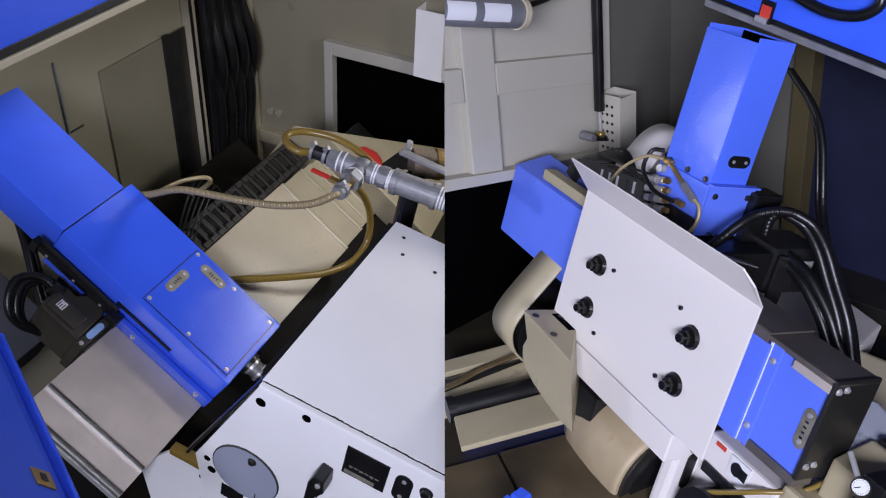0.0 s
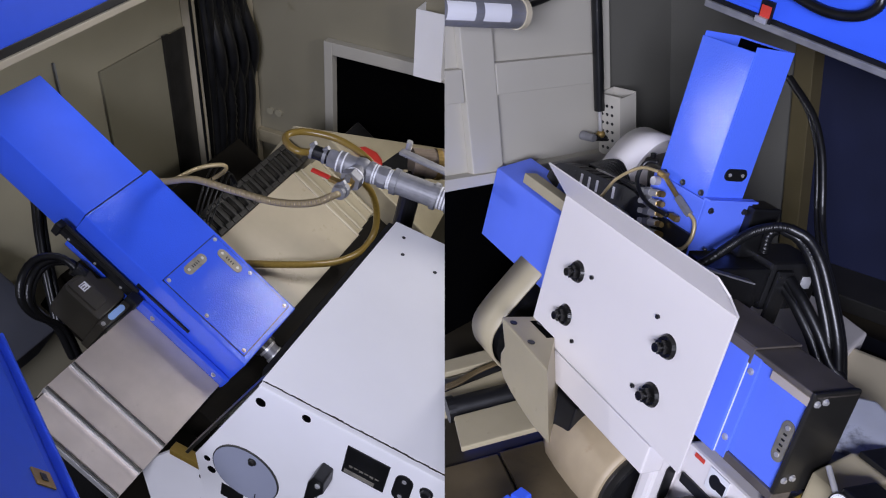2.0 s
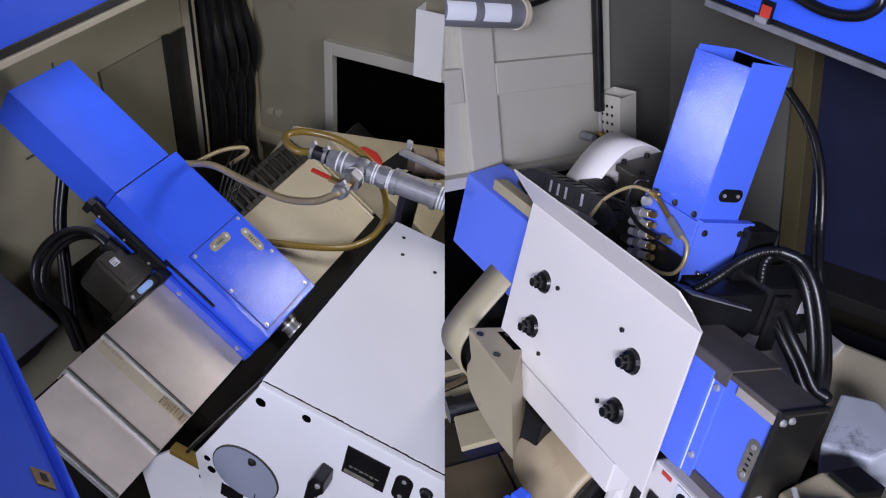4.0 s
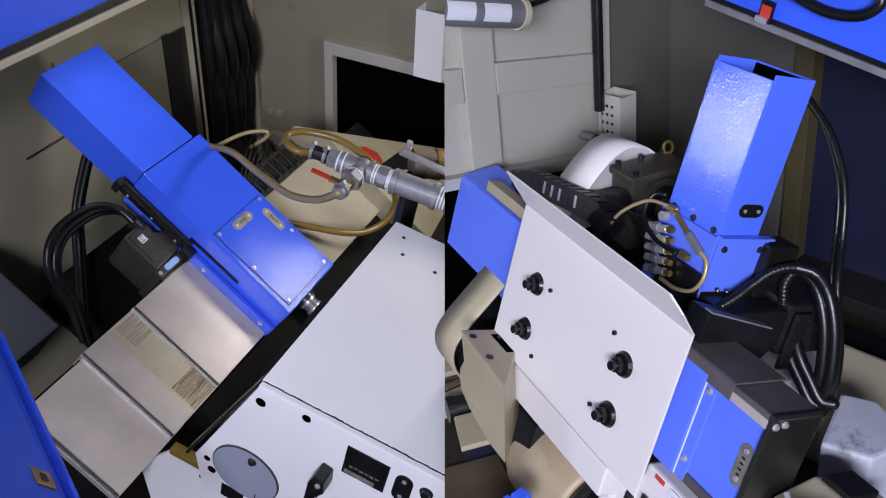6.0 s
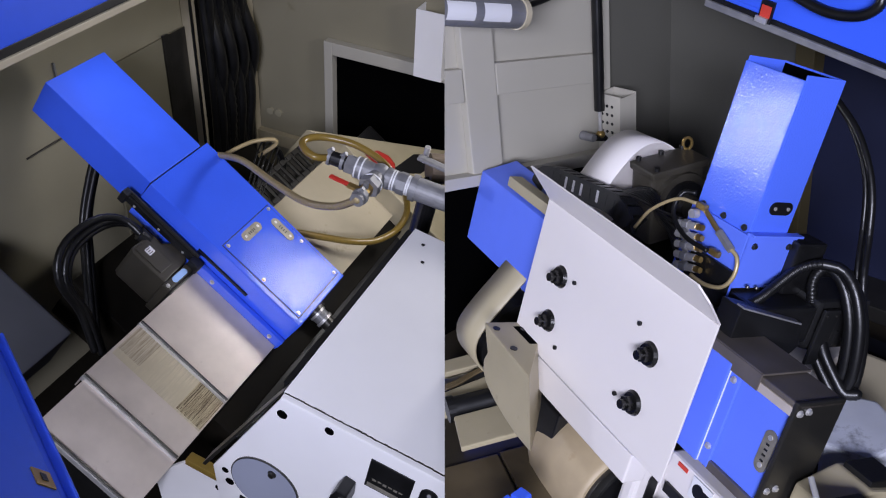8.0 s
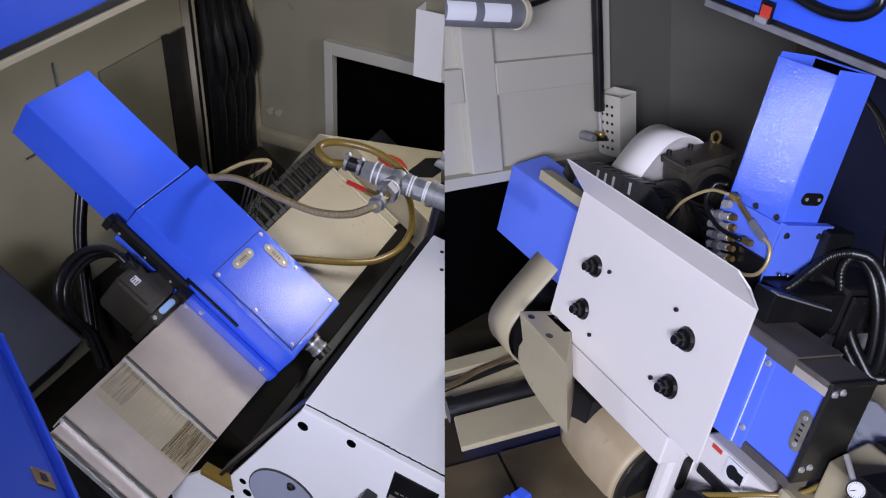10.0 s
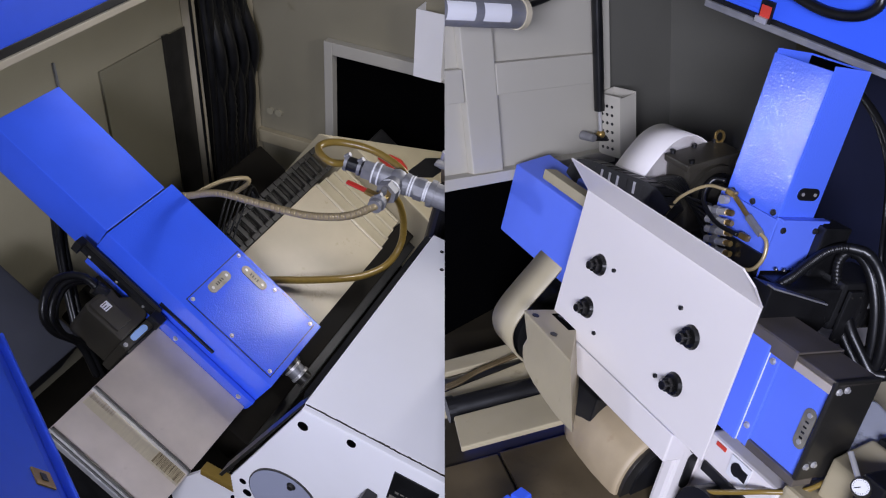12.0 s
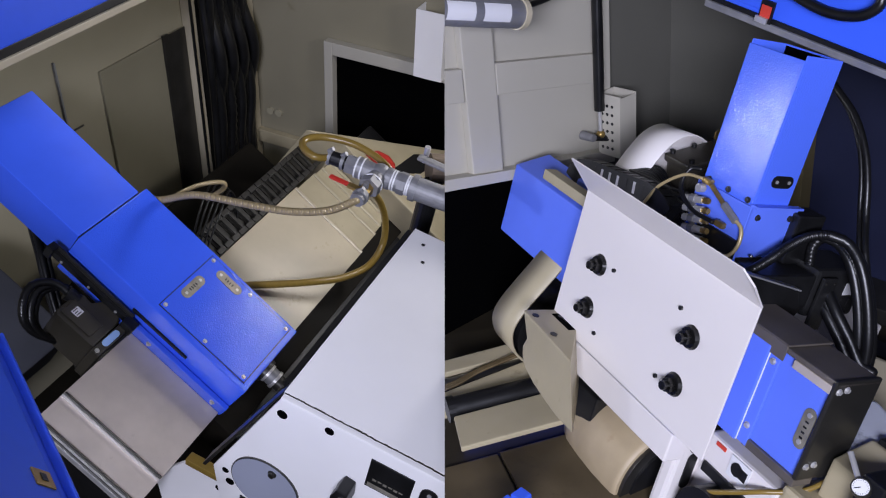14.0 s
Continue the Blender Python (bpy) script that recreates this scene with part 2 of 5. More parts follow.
# ==== first machine: enclosure ====
structure("wall_west", box(B(), (-0.91, -1.6, -1.0), (-0.85, 1.91, 0.77), 0), GREY, HOUSE, "grey painted steel side of the machine enclosure", "wall")
wn = B()
for lo, hi in (((-0.91, 1.85, -1.0), (-0.346, 1.91, 1.2)), ((-0.346, 1.85, -1.0), (1.4, 1.91, -0.47)), ((-0.346, 1.85, 0.019), (1.4, 1.91, 1.2)), ((1.3, 1.85, -0.47), (1.4, 1.91, 0.019))):
    box(wn, lo, hi, 0)
structure("wall_north", wn, REAR, HOUSE, "grey painted steel rear of the machine enclosure with a window opening", "wall")
structure("ground", box(B(), (-2.0, -2.4, -1.1), (2.6, 3.4, -1.0), 0), OILSHADE, HOUSE, "dark oily floor inside the machine", "floor")
# black sheet takes the place of the darkness beyond the window
structure("backdrop", box(B(), (-0.8, 2.5, -1.0), (1.6, 2.54, 0.9), 0), VOID, HOUSE, "black sheet standing in for unlit space behind the rear window", "backdrop")
structure("trim", box(B(), (-0.83, 1.81, -0.565), (1.3, 1.848, -0.495), 0.003), CASTC, HOUSE, "cream ledge along the foot of the rear wall", "ledge")

win = thing("window_1", HOUSE, (0.3, 1.83, -0.2), "grey steel frame round a black rear window", "window", kind="structure")
part("window_frame", box(B(), (-0.372, 1.80, -0.46), (-0.326, 1.848, 0.103), 0.004), PANEL, win)
part("window_frame", box(B(), (-0.326, 1.80, 0.040), (1.3, 1.848, 0.103), 0.004), PANEL, win)
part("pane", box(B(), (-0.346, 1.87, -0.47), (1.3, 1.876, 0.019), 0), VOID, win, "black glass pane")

door = thing("sliding_door", HOUSE, (-0.84, 1.1, -0.2), "grey sliding panel standing against the enclosure side", "door panel")
part("panel", box(B(), (-0.848, 0.835, -0.9), (-0.836, 1.372, 0.222), 0.002), mat("smoky_steel_panel", (0.24, 0.22, 0.15), 0.38, vary=0.16, scale=2, dirt=(0.10, 0.085, 0.04, 3, 0.64)), door)
part("guide_strip", box(B(), (-0.836, 1.215, -0.9), (-0.826, 1.25, 0.235), 0.001), DSTEEL, door)
part("dark_edge", box(B(), (-0.836, 1.25, -0.9), (-0.832, 1.372, 0.225), 0.001), DSTEEL, door)
post = thing("corner_post", HOUSE, (-0.83, 1.42, 0.0), "pale steel corner post beside the cable run", "post")
part("web", box(B(), (-0.848, 1.378, -0.95), (-0.80, 1.418, 0.75), 0.003), CREAM, post)
part("edge_strip", box(B(), (-0.80, 1.374, -0.95), (-0.79, 1.384, 0.75), 0.001), BLACK, post)
post2 = thing("cable_post", HOUSE, (-0.82, 1.65, 0.0), "drilled steel strip that carries the cables", "post")
part("strip", box(B(), (-0.845, 1.43, -0.95), (-0.815, 1.62, 0.75), 0.003), DSTEEL, post2)
for i in range(9):
    part("hole", cyl(B(), (-0.815, 1.50 + 0.03 * (i % 2), 0.35 - i * 0.07), (-0.809, 1.50 + 0.03 * (i % 2), 0.35 - i * 0.07), 0.007, seg=10), VOID, post2)
part("corner_return", box(B(), (-0.845, 1.80, -0.95), (-0.79, 1.846, 0.75), 0.002), CREAM, post2)
handle = thing("door_pull", HOUSE, (-0.84, 0.62, 0.2), "thin grey flat pull strip on the enclosure side", "handle")
part("bar", box(B(), (-0.848, 0.617, 0.044), (-0.838, 0.625, 0.345), 0.001), ZINC, handle)
rod = thing("pointer_rod", HOUSE, (-0.84, 0.5, 0.046), "thin grey rod on the enclosure side", "rod")
part("rod", cyl(B(), (-0.842, 0.403, 0.046), (-0.842, 0.70, 0.046), 0.004, seg=8), DSTEEL, rod)
ob = thing("wall_gland", HOUSE, (-0.7, 1.845, -0.385), "small round cable glands in the rear wall", "gland")
for i in (0, 1):
    part("ring", cyl(B(), (-0.724 + i * 0.051, 1.849, -0.384), (-0.724 + i * 0.051, 1.836, -0.384), 0.019, seg=16), GREY, ob)
roof = thing("roof_beam", HOUSE, (-0.25, 0.3, 0.8), "blue painted roof beam with a dark rubber seal", "beam")
part("beam", box(B(), (-0.36, -1.2, 0.80), (-0.25, 1.0, 1.05), 0.006), BLUE2, roof)
part("seal", box(B(), (-0.35, -1.2, 0.772), (-0.255, 1.0, 0.80), 0.003), BLACK, roof)
part("lip", box(B(), (-0.36, -1.2, 0.75), (-0.248, 1.0, 0.772), 0.003), CREAM, roof)

# unseen sheets added overhead to keep the hall lamp off the rear corner
rs = B()
box(rs, (-0.91, -1.2, 0.80), (-0.37, 1.91, 0.82), 0)
box(rs, (-0.37, 1.03, 0.80), (1.4, 1.91, 0.82), 0)
structure("roof_shade_3", rs, GREY, HOUSE, "unseen grey sheet added over the first bay to block lamp light", "roof")

holder = thing("document_holder", HOUSE, (0.31, 1.52, 0.3), "white sheet-metal holder on the rear wall", "holder")
hb = B()
box(hb, (0.125, 1.75, 0.065), (0.262, 1.755, 0.385), 0.001)
box(hb, (0.125, 1.755, 0.065), (0.13, 1.848, 0.385), 0.001)
box(hb, (0.257, 1.755, 0.065), (0.262, 1.848, 0.385), 0.001)
box(hb, (0.13, 1.755, 0.065), (0.257, 1.848, 0.07), 0.001)
part("tray", hb, WHITE, holder)

# front door edge of the machine, close to the viewer
fd = thing("front_door", HOUSE, (0.25, -0.65, 0.2), "blue painted front door of the machine, slid open", "door")
m = pose(-0.009, -0.484, 0.25, -55, 0, -30.6)
part("leaf", box(B(), (0, -0.62, -0.03), (0.85, -0.048, 0.0), 0.004, m), BLUE2, fd)
part("margin", box(B(), (0, -0.048, -0.04), (0.85, 0.0, -0.016), 0.001, m), BLUE2, fd, "recessed margin of the door leaf")
part("edge_fold", box(B(), (0.0, 0.0, -0.04), (0.85, 0.008, 0.004), 0.003, m), BLUE2, fd)
part("latch_plate", box(B(), (0.545, -0.105, 0.0), (0.595, -0.055, 0.004), 0.001, m), BRASS, fd, "yellowed brass latch plate")
part("latch_slot", box(B(), (0.558, -0.088, 0.004), (0.580, -0.072, 0.006), 0.0005, m), BLACK, fd)

# ==== first machine: slide bed (parts below are drawn at the start of the cycle) ====
bed = thing("slide_bed", SLIDE, (0.15, 0.3, -0.5), "dark oily cast bed under the sliding covers", "machine bed")
part("casting", box(B(), (0.03, -0.44, -0.6), (0.34, 1.6, -0.17), 0.01), BLACK, bed)
part("rail", box(B(), (0.375, -0.06, -0.30), (0.46, 1.55, -0.16), 0.004), OILSHADE, bed, "black oily guide rail")
part("rail_edge", box(B(), (0.46, -0.03, -0.30), (0.50, 1.55, -0.20), 0.004), BLACK, bed)
part("foot", box(B(), (-0.60, -0.5, -0.75), (-0.16, 0.02, -0.50), 0.01), mat("dark_grey_foot_paint", (0.055, 0.057, 0.066), 0.5), bed, "dark grey painted bed foot")
part("under_pan", box(B(), (-0.3, 0.16, -0.75), (0.02, 1.3, -0.5), 0.01), OILSHADE, bed)
blade = thing("scraper_blade", SLIDE, (0.58, -0.3, -0.2), "narrow dark wiper blade beside the covers", "wiper")
part("strip", box(B(), (0.574, -0.62, -0.20), (0.584, 0.03, -0.16), 0.001), DSTEEL, blade)


def steel_cover(y0, y1, z, label, sheet=STEEL, x0=-0.006, x1=0.370, far=False):
    ob = thing("way_cover", SLIDE, (0.18, (y0 + y1) / 2, z - 0.04), label, "way cover", "telescopic covers of the slide")
    part("top_sheet", box(B(), (x0, y0, z - 0.004), (x1, y1, z), 0.0015), sheet, ob)
    part("side_skirt", box(B(), (x1 - 0.004, y0, z - 0.075), (x1, y1, z - 0.004), 0.001), sheet, ob)
    part("side_skirt", box(B(), (x0, y0, z - 0.075), (x0 + 0.004, y1, z - 0.004), 0.001), sheet, ob)
    e = y1 - 0.012 if far else y0
    bm = B()
    cyl(bm, (x0 + 0.002, e + 0.006, z + 0.001), (x1 - 0.002, e + 0.006, z + 0.001), 0.006, seg=12)
    part("wiper_lip", bm, DSTEEL if not far else sheet, ob)
    part("lip_strip", box(B(), (x0, e - 0.004 if not far else e + 0.012, z - 0.02), (x1, e if not far else e + 0.016, z + 0.004), 0.001), CHROME if not far else sheet, ob, "bright folded edge" if not far else "")
    return ob


cover_a = steel_cover(-0.350, -0.058, -0.127, "worn shiny steel way cover next to the blue arm")
cover_b = steel_cover(-0.445, -0.13, -0.136, "oil-streaked steel way cover with brown scrape marks")
cover_c = steel_cover(-0.455, -0.14, -0.146, "dull steel end cover of the slide", x0=0.004)
smear = random.Random(9)
part("polished_patch", box(B(), (0.004, -0.327, -0.1359), (0.366, -0.132, -0.1355), 0), POLISH, cover_b, "yellowed oily wiped patch")
part("stain", box(B(), (0.262, -0.320, -0.1355), (0.364, -0.132, -0.1352), 0), STREAK, cover_b, "brown dragged oil streaks")
part("stain", box(B(), (0.003, -0.300, -0.1355), (0.092, -0.132, -0.1352), 0), FAINT, cover_b, "faint brown oil streaks")
for i in range(16):
    x = smear.uniform(0.272, 0.36)
    part("scrape_streak", box(B(), (x, -0.318 + smear.uniform(0, 0.05), -0.1352), (x + smear.uniform(0.0006, 0.0018), -0.14 - smear.uniform(0, 0.09), -0.1350), 0), GRIME, cover_b, "brown oily streak")
beige_a = steel_cover(0.30, 0.913, -0.127, "beige oil-stained sliding cover behind the arm", OCHRE, 0.012, 0.384, True)
beige_b = steel_cover(0.55, 1.06, -0.135, "cream stepped cover behind the sliding cover", CASTC, 0.02, 0.378, True)
beige_c = steel_cover(0.75, 1.13, -0.143, "cream stepped cover behind the sliding cover", CASTC, 0.026, 0.372, True)
beige_d = steel_cover(0.85, 1.20, -0.151, "cream end cover of the slide", CASTC, 0.032, 0.366, True)
end = thing("end_block", SLIDE, (0.2, 1.35, -0.2), "cream machine end block with a square dark recess", "machine housing")
part("block", prism(B(), [(-0.126, 1.117), (0.546, 1.927), (0.62, 1.215), (0.02, 1.215)], "z", -0.34, -0.040, 0.006), CASTC, end)
# black plate on the surface; the recess's shade is only painted
part("recess", prism(B(), [(0.263, 1.505), (0.385, 1.690), (0.344, 1.443), (0.236, 1.287)], "z", -0.040, -0.037, 0.001), BLACK, end)
knob = thing("red_stop_knob", SLIDE, (0.189, 1.316, -0.040), "red plastic stop knob on the end block", "knob")
prism(kb := B(), [(0.110, 1.262), (0.138, 1.318), (0.190, 1.345), (0.232, 1.335), (0.252, 1.306), (0.222, 1.290), (0.160, 1.268)], "z", -0.040, -0.012, 0.008)
part("cap", kb, RED, knob, smooth=False)

# the blue arm
arm = thing("tool_slide", SLIDE, (0.0, 0.13, -0.15), "bright blue powder-coated tool slide with a screwed access panel", "tool slide")
prism(ab := B(), [(-0.020, 0.0), (0.296, 0.0), (0.296, -0.16), (-0.045, -0.16)], "x", -0.311, 0.380, 0.004)
part("front_cover", ab, BLUEL, arm)
part("rear_cover", box(B(), (-0.777, -0.010, -0.165), (-0.316, 0.268, -0.006), 0.004), BLUE2, arm)
part("seam", box(B(), (-0.318, -0.008, -0.15), (-0.310, 0.266, -0.012), 0), BLACK, arm)
part("side_rail", box(B(), (-0.06, -0.058, -0.128), (0.380, -0.040, -0.085), 0.003), BLUEL, arm)
part("slot", box(B(), (-0.05, -0.0365, -0.066), (0.175, -0.029, -0.056), 0.001), BLACK, arm)
part("nose", box(B(), (0.20, 0.02, -0.34), (0.376, 0.27, -0.16), 0.006), BLUE2, arm)
for x0, x1, r, mt in ((0.376, 0.402, 0.042, DSTEEL), (0.402, 0.412, 0.034, CHROME), (0.412, 0.436, 0.030, ZINC), (0.436, 0.446, 0.034, CHROME), (0.446, 0.47, 0.028, DSTEEL)):
    part("spindle_step", cyl(B(), (x0, 0.17, -0.11), (x1, 0.17, -0.11), r, seg=28), mt, arm, "turned steel spindle nose")
panel = part("access_panel", box(B(), (0.0, 0.004, 0.0005), (0.355, 0.279, 0.0035), 0.001), BLUEL, arm)
gb = B()
for lo, hi in (((-0.003, 0.001, 0), (0.358, 0.004, 0.0012)), ((-0.003, 0.279, 0), (0.358, 0.282, 0.0012)), ((-0.003, 0.001, 0), (0.0, 0.282, 0.0012)), ((0.355, 0.001, 0), (0.358, 0.282, 0.0012))):
    box(gb, lo, hi, 0)
part("panel_gap", gb, BLACK, arm, "dark gap round the panel")
for x, y in ((0.012, 0.016), (0.012, 0.267), (0.343, 0.016), (0.343, 0.267), (0.178, 0.016), (0.178, 0.267)):
    screw(arm, (x, y, 0.0035), (0, 0, 1), 0.006)
for x, y in ((0.06, -0.058), (0.33, -0.058)):
    screw(arm, (x, y, -0.105), (0, -1, 0), 0.007)
for c, u, v in (((0.03, 0.135, 0.0035), (0, 1, 0), (1, 0, 0)), ((0.10, 0.244, 0.0035), (1, 0, 0), (0, -1, 0))):
    pill(tb := B(), c, u, v, (0, 0, 1), 0.105, 0.036, 0.002)
    tag = part("name_tag", tb, TAG, arm, "oval stamped metal tag")
    for s in (-1, 1):
        part("rivet", cyl(B(), Vector(c) + Vector(u) * s * 0.036 + Vector((0, 0, 0.002)), Vector(c) + Vector(u) * s * 0.036 + Vector((0, 0, 0.004)), 0.0055, seg=10), CHROME, tag)
    for k in range(4):
        q = Vector(c) + Vector(u) * (k - 1.5) * 0.010
        a, b2 = q - Vector(u) * 0.002 - Vector(v) * 0.005, q + Vector(u) * 0.002 + Vector(v) * 0.005
        lo = [min(a[i], b2[i]) for i in range(3)]
        hi = [max(a[i], b2[i]) for i in range(3)]
        part("stamp_bar", box(B(), (lo[0], lo[1], 0.0055), (hi[0], hi[1], 0.0061), 0), BLACK, tag)

rail = thing("sensor_rail", SLIDE, (-0.15, -0.05, -0.06), "black slotted rail along the side of the arm", "rail")
part("bar", box(B(), (-0.34, -0.065, -0.10), (-0.02, -0.046, -0.075), 0.002), BLACK, rail)
part("cover_strip", box(B(), (-0.34, -0.052, -0.075), (-0.03, -0.044, -0.06), 0.002), DSTEEL, rail)
part("sensor", box(B(), (-0.045, -0.085, -0.11), (-0.0, -0.05, -0.07), 0.003), BLACK, rail)
part("end_clip", box(B(), (-0.36, -0.075, -0.11), (-0.335, -0.045, -0.06), 0.002), BLACK, rail)
for i in range(3):
    screw(rail, (-0.30 + i * 0.11, -0.065, -0.088), (0, -1, 0), 0.004)

motor = thing("servo_motor", SLIDE, (-0.1, -0.11, -0.2), "black servo motor with a blue sticker beside the arm", "motor")
prism(q := B(), [(-0.200, -0.185), (-0.200, -0.115), (-0.185, -0.085), (-0.150, -0.090), (-0.125, -0.052), (-0.070, -0.052), (-0.050, -0.075), (-0.045, -0.195), (-0.185, -0.195)], "z", -0.26, -0.100, 0.006)
part("body", q, MOTORB, motor)
part("raised_lid", box(B(), (-0.190, -0.180, -0.1005), (-0.075, -0.120, -0.096), 0.003), MOTORB, motor)
part("flange", box(B(), (-0.045, -0.208, -0.26), (-0.014, -0.040, -0.098), 0.006), MOTORB, motor)
part("mount", box(B(), (-0.014, -0.200, -0.27), (-0.004, -0.03, -0.115), 0.003), DSTEEL, motor)
part("connector", cyl(B(), (-0.222, -0.118, -0.105), (-0.185, -0.105, -0.115), 0.024, 0.02, seg=16), MOTOR, motor)
lbl = part("rating_label", box(B(), (-0.168, -0.160, -0.0958), (-0.142, -0.132, -0.0952), 0), PALE, motor, "small pale rating label")
for i in range(3):
    part("print_bar", box(B(), (-0.165 + i * 0.008, -0.157, -0.0952), (-0.162 + i * 0.008, -0.138 - 0.006 * (i % 2), -0.0949), 0), BLACK, lbl)
pill(q := B(), (-0.030, -0.135, -0.098), (0, 1, 0), (1, 0, 0), (0, 0, 1), 0.07, 0.022, 0.001)
part("sticker", q, SKYL, motor, "pale blue sticker")
for x, y in ((-0.03, -0.196), (-0.03, -0.06)):
    screw(motor, (x, y, -0.098), (0, 0, 1), 0.006)

run = thing("wall_cables", HOUSE, (-0.77, 1.6, 0.0), "thick bundle of black cables and ribbed hose on the post", "cable")
for i in range(12):
    d = i * 0.0245
    w = 0.02 * math.sin(i * 2.1)
    tube(q := B(), [(-0.785 + w, 1.435 + d * 0.85, 0.75), (-0.775 + w, 1.435 + d, 0.35), (-0.75 - w, 1.42 + d * 1.2, 0.05 + w), (-0.76 + w, 1.43 + d * 1.15, -0.22), (-0.755, 1.41 + d * 1.05, -0.52), (-0.69, 1.34 + d, -0.80)], 0.019 + 0.005 * (i % 3), 80, 9, 0.10 if i in (4, 6, 9) else 0)
    part("cable", q, RUBBER, run)
wires = thing("coiled_wires", SLIDE, (-0.1, 0.5, -0.1), "coiled dark thin wires beside the cable chain", "cable")
for i in range(5):
    d = i * 0.016
    tube(q := B(), [(-0.10 + d, 0.36, -0.10), (-0.17 + d, 0.47 + d * 0.5, -0.05), (-0.20 + d, 0.60, -0.08 + d * 0.3), (-0.13 + d, 0.66 - d * 0.5, -0.15), (-0.05 + d * 0.4, 0.52, -0.18)], 0.0035, 34, 7)
    part("wire", q, RUBBER, wires)

# black plastic taken darker still, with the chain's shadow in the colour
CHAINM = mat("shade_dark_chain_plastic", (0.022, 0.02, 0.016), 0.45, vary=0.3, scale=20)
chain = thing("cable_chain", SLIDE, (-0.06, 0.8, -0.15), "black plastic cable drag chain along the bed", "cable chain")
for i in range(17):
    y = 0.36 + i * 0.045
    bm = B()
    box(bm, (-0.105, y, -0.165), (-0.085, y + 0.041, -0.115), 0.002)
    box(bm, (-0.012, y, -0.165), (0.008, y + 0.041, -0.115), 0.002)
    box(bm, (-0.085, y + 0.026, -0.122), (-0.012, y + 0.039, -0.115), 0.0015)
    box(bm, (-0.085, y, -0.165), (-0.012, y + 0.041, -0.160), 0)
    part("link", bm, CHAINM, chain)

# ==== first machine: work cabinet ====
cab = thing("work_cabinet", CABIN, (0.1, 0.3, -0.6), "white painted work cabinet with a chipped front seam", "machine cabinet")
part("top", box(B(), (-0.142, 0.014, -0.02), (0.62, 0.755, 0.0), 0.004), WHITE, cab)
part("core", box(B(), (-0.12, 0.06, -0.7), (0.6, 0.74, -0.021), 0.004), BLACK, cab)
prism(q := B(), [(-0.138, -0.006), (0.62, -0.006), (0.62, -0.8), (-0.215, -0.8), (-0.300, -0.408), (-0.290, -0.385)], "y", -0.004, 0.012, 0.002)
part("front_panel", q, WHITE, cab, "white front plate")
part("rim", box(B(), (-0.139, -0.0035, -0.022), (0.62, 0.0125, -0.0015), 0.0015), WHITE, cab)
q = B()
rng = random.Random(4)
x = -0.137
while x < 0.6:
    w = rng.uniform(0.004, 0.016)
    y = 0.0130 + rng.uniform(-0.0012, 0.0012)
    box(q, (x, y - rng.uniform(0.0004, 0.0016), -0.006), (x + w + 0.0006, y + rng.uniform(0.0004, 0.0016), 0.0006), 0)
    x += w
part("chipped_seam", q, mat("cracked_dark_filler", (0.03, 0.024, 0.018), 0.7, vary=0.5, scale=60), cab, "dark cracked filler along the seam")
part("side_bellows", box(B(), (-0.162, 0.05, -0.5), (-0.144, 0.75, -0.012), 0.002), BLACK, cab)
cyl(q := B(), (-0.142, -0.004, -0.372), (-0.142, -0.010, -0.372), 0.098, seg=64)
part("round_window", q, WGLASS, cab, "round frosted window")
part("side_flange", prism(B(), [(-0.140, -0.004), (-0.144, -0.004), (-0.345, -0.46), (-0.335, -0.462)], "y", 0.014, 0.060, 0.001), DSTEEL, cab, "dark side flange of the cabinet")
part("window_ring", cyl(B(), (-0.142, -0.004, -0.372), (-0.142, -0.0085, -0.372), 0.1015, seg=64), DSTEEL, cab)
screw(cab, (-0.125, -0.010, -0.30), (0, -1, 0), 0.010, DSTEEL, "window_bolt")
part("window_scratch", box(B(), (-0.105, -0.0115, -0.48), (-0.102, -0.0100, -0.435), 0), DSTEEL, cab)
for c, r in (((-0.128, -0.058), 0.014), ((-0.004, -0.030), 0.012), ((-0.245, -0.44), 0.013), ((-0.262, -0.40), 0.010)):
    part("bolt_hole", cyl(B(), (c[0], -0.004, c[1]), (c[0], -0.0055, c[1]), r, seg=18), VOID, cab)
plate = part("dark_plate", box(B(), (0.112, -0.008, -0.150), (0.226, -0.004, -0.046), 0.001), BLACK, cab, "dark scuffed data plate")
for i in range(6):
    part("print_bar", box(B(), (0.128 + i * 0.014, -0.0088, -0.118 + 0.003 * (i % 2)), (0.138 + i * 0.014, -0.008, -0.111), 0), TAG, plate)
part("print_bar", box(B(), (0.118, -0.0088, -0.146), (0.2, -0.008, -0.132), 0), TAG, plate)
pill(q := B(), (0.268, -0.004, -0.100), (0, 0, 1), (1, 0, 0), (0, -1, 0), 0.10, 0.046, 0.003)
tg = part("black_tag", q, BLACK, cab, "oval black tag")
for s in (-1, 1):
    part("rivet", cyl(B(), (0.268, -0.007, -0.1 + s * 0.03), (0.268, -0.009, -0.1 + s * 0.03), 0.006, seg=10), CHROME, tg)
screw(cab, (0.325, -0.004, -0.070), (0, -1, 0), 0.014, BLACK, "cap_bolt")
part("corner_mark", box(B(), (-0.21, -0.0055, -0.53), (-0.14, -0.004, -0.475), 0), BLACK, cab)
prism(q := B(), [(0.050, -0.19), (0.062, -0.155), (0.092, -0.160), (0.096, -0.205), (0.072, -0.245), (0.066, -0.35), (0.046, -0.35)], "y", -0.055, -0.004, 0.005)
hd = part("handle", q, BLACK, cab, "black bow handle")
part("grip", box(B(), (0.050, -0.066, -0.36), (0.26, -0.040, -0.300), 0.008), BLACK, hd)
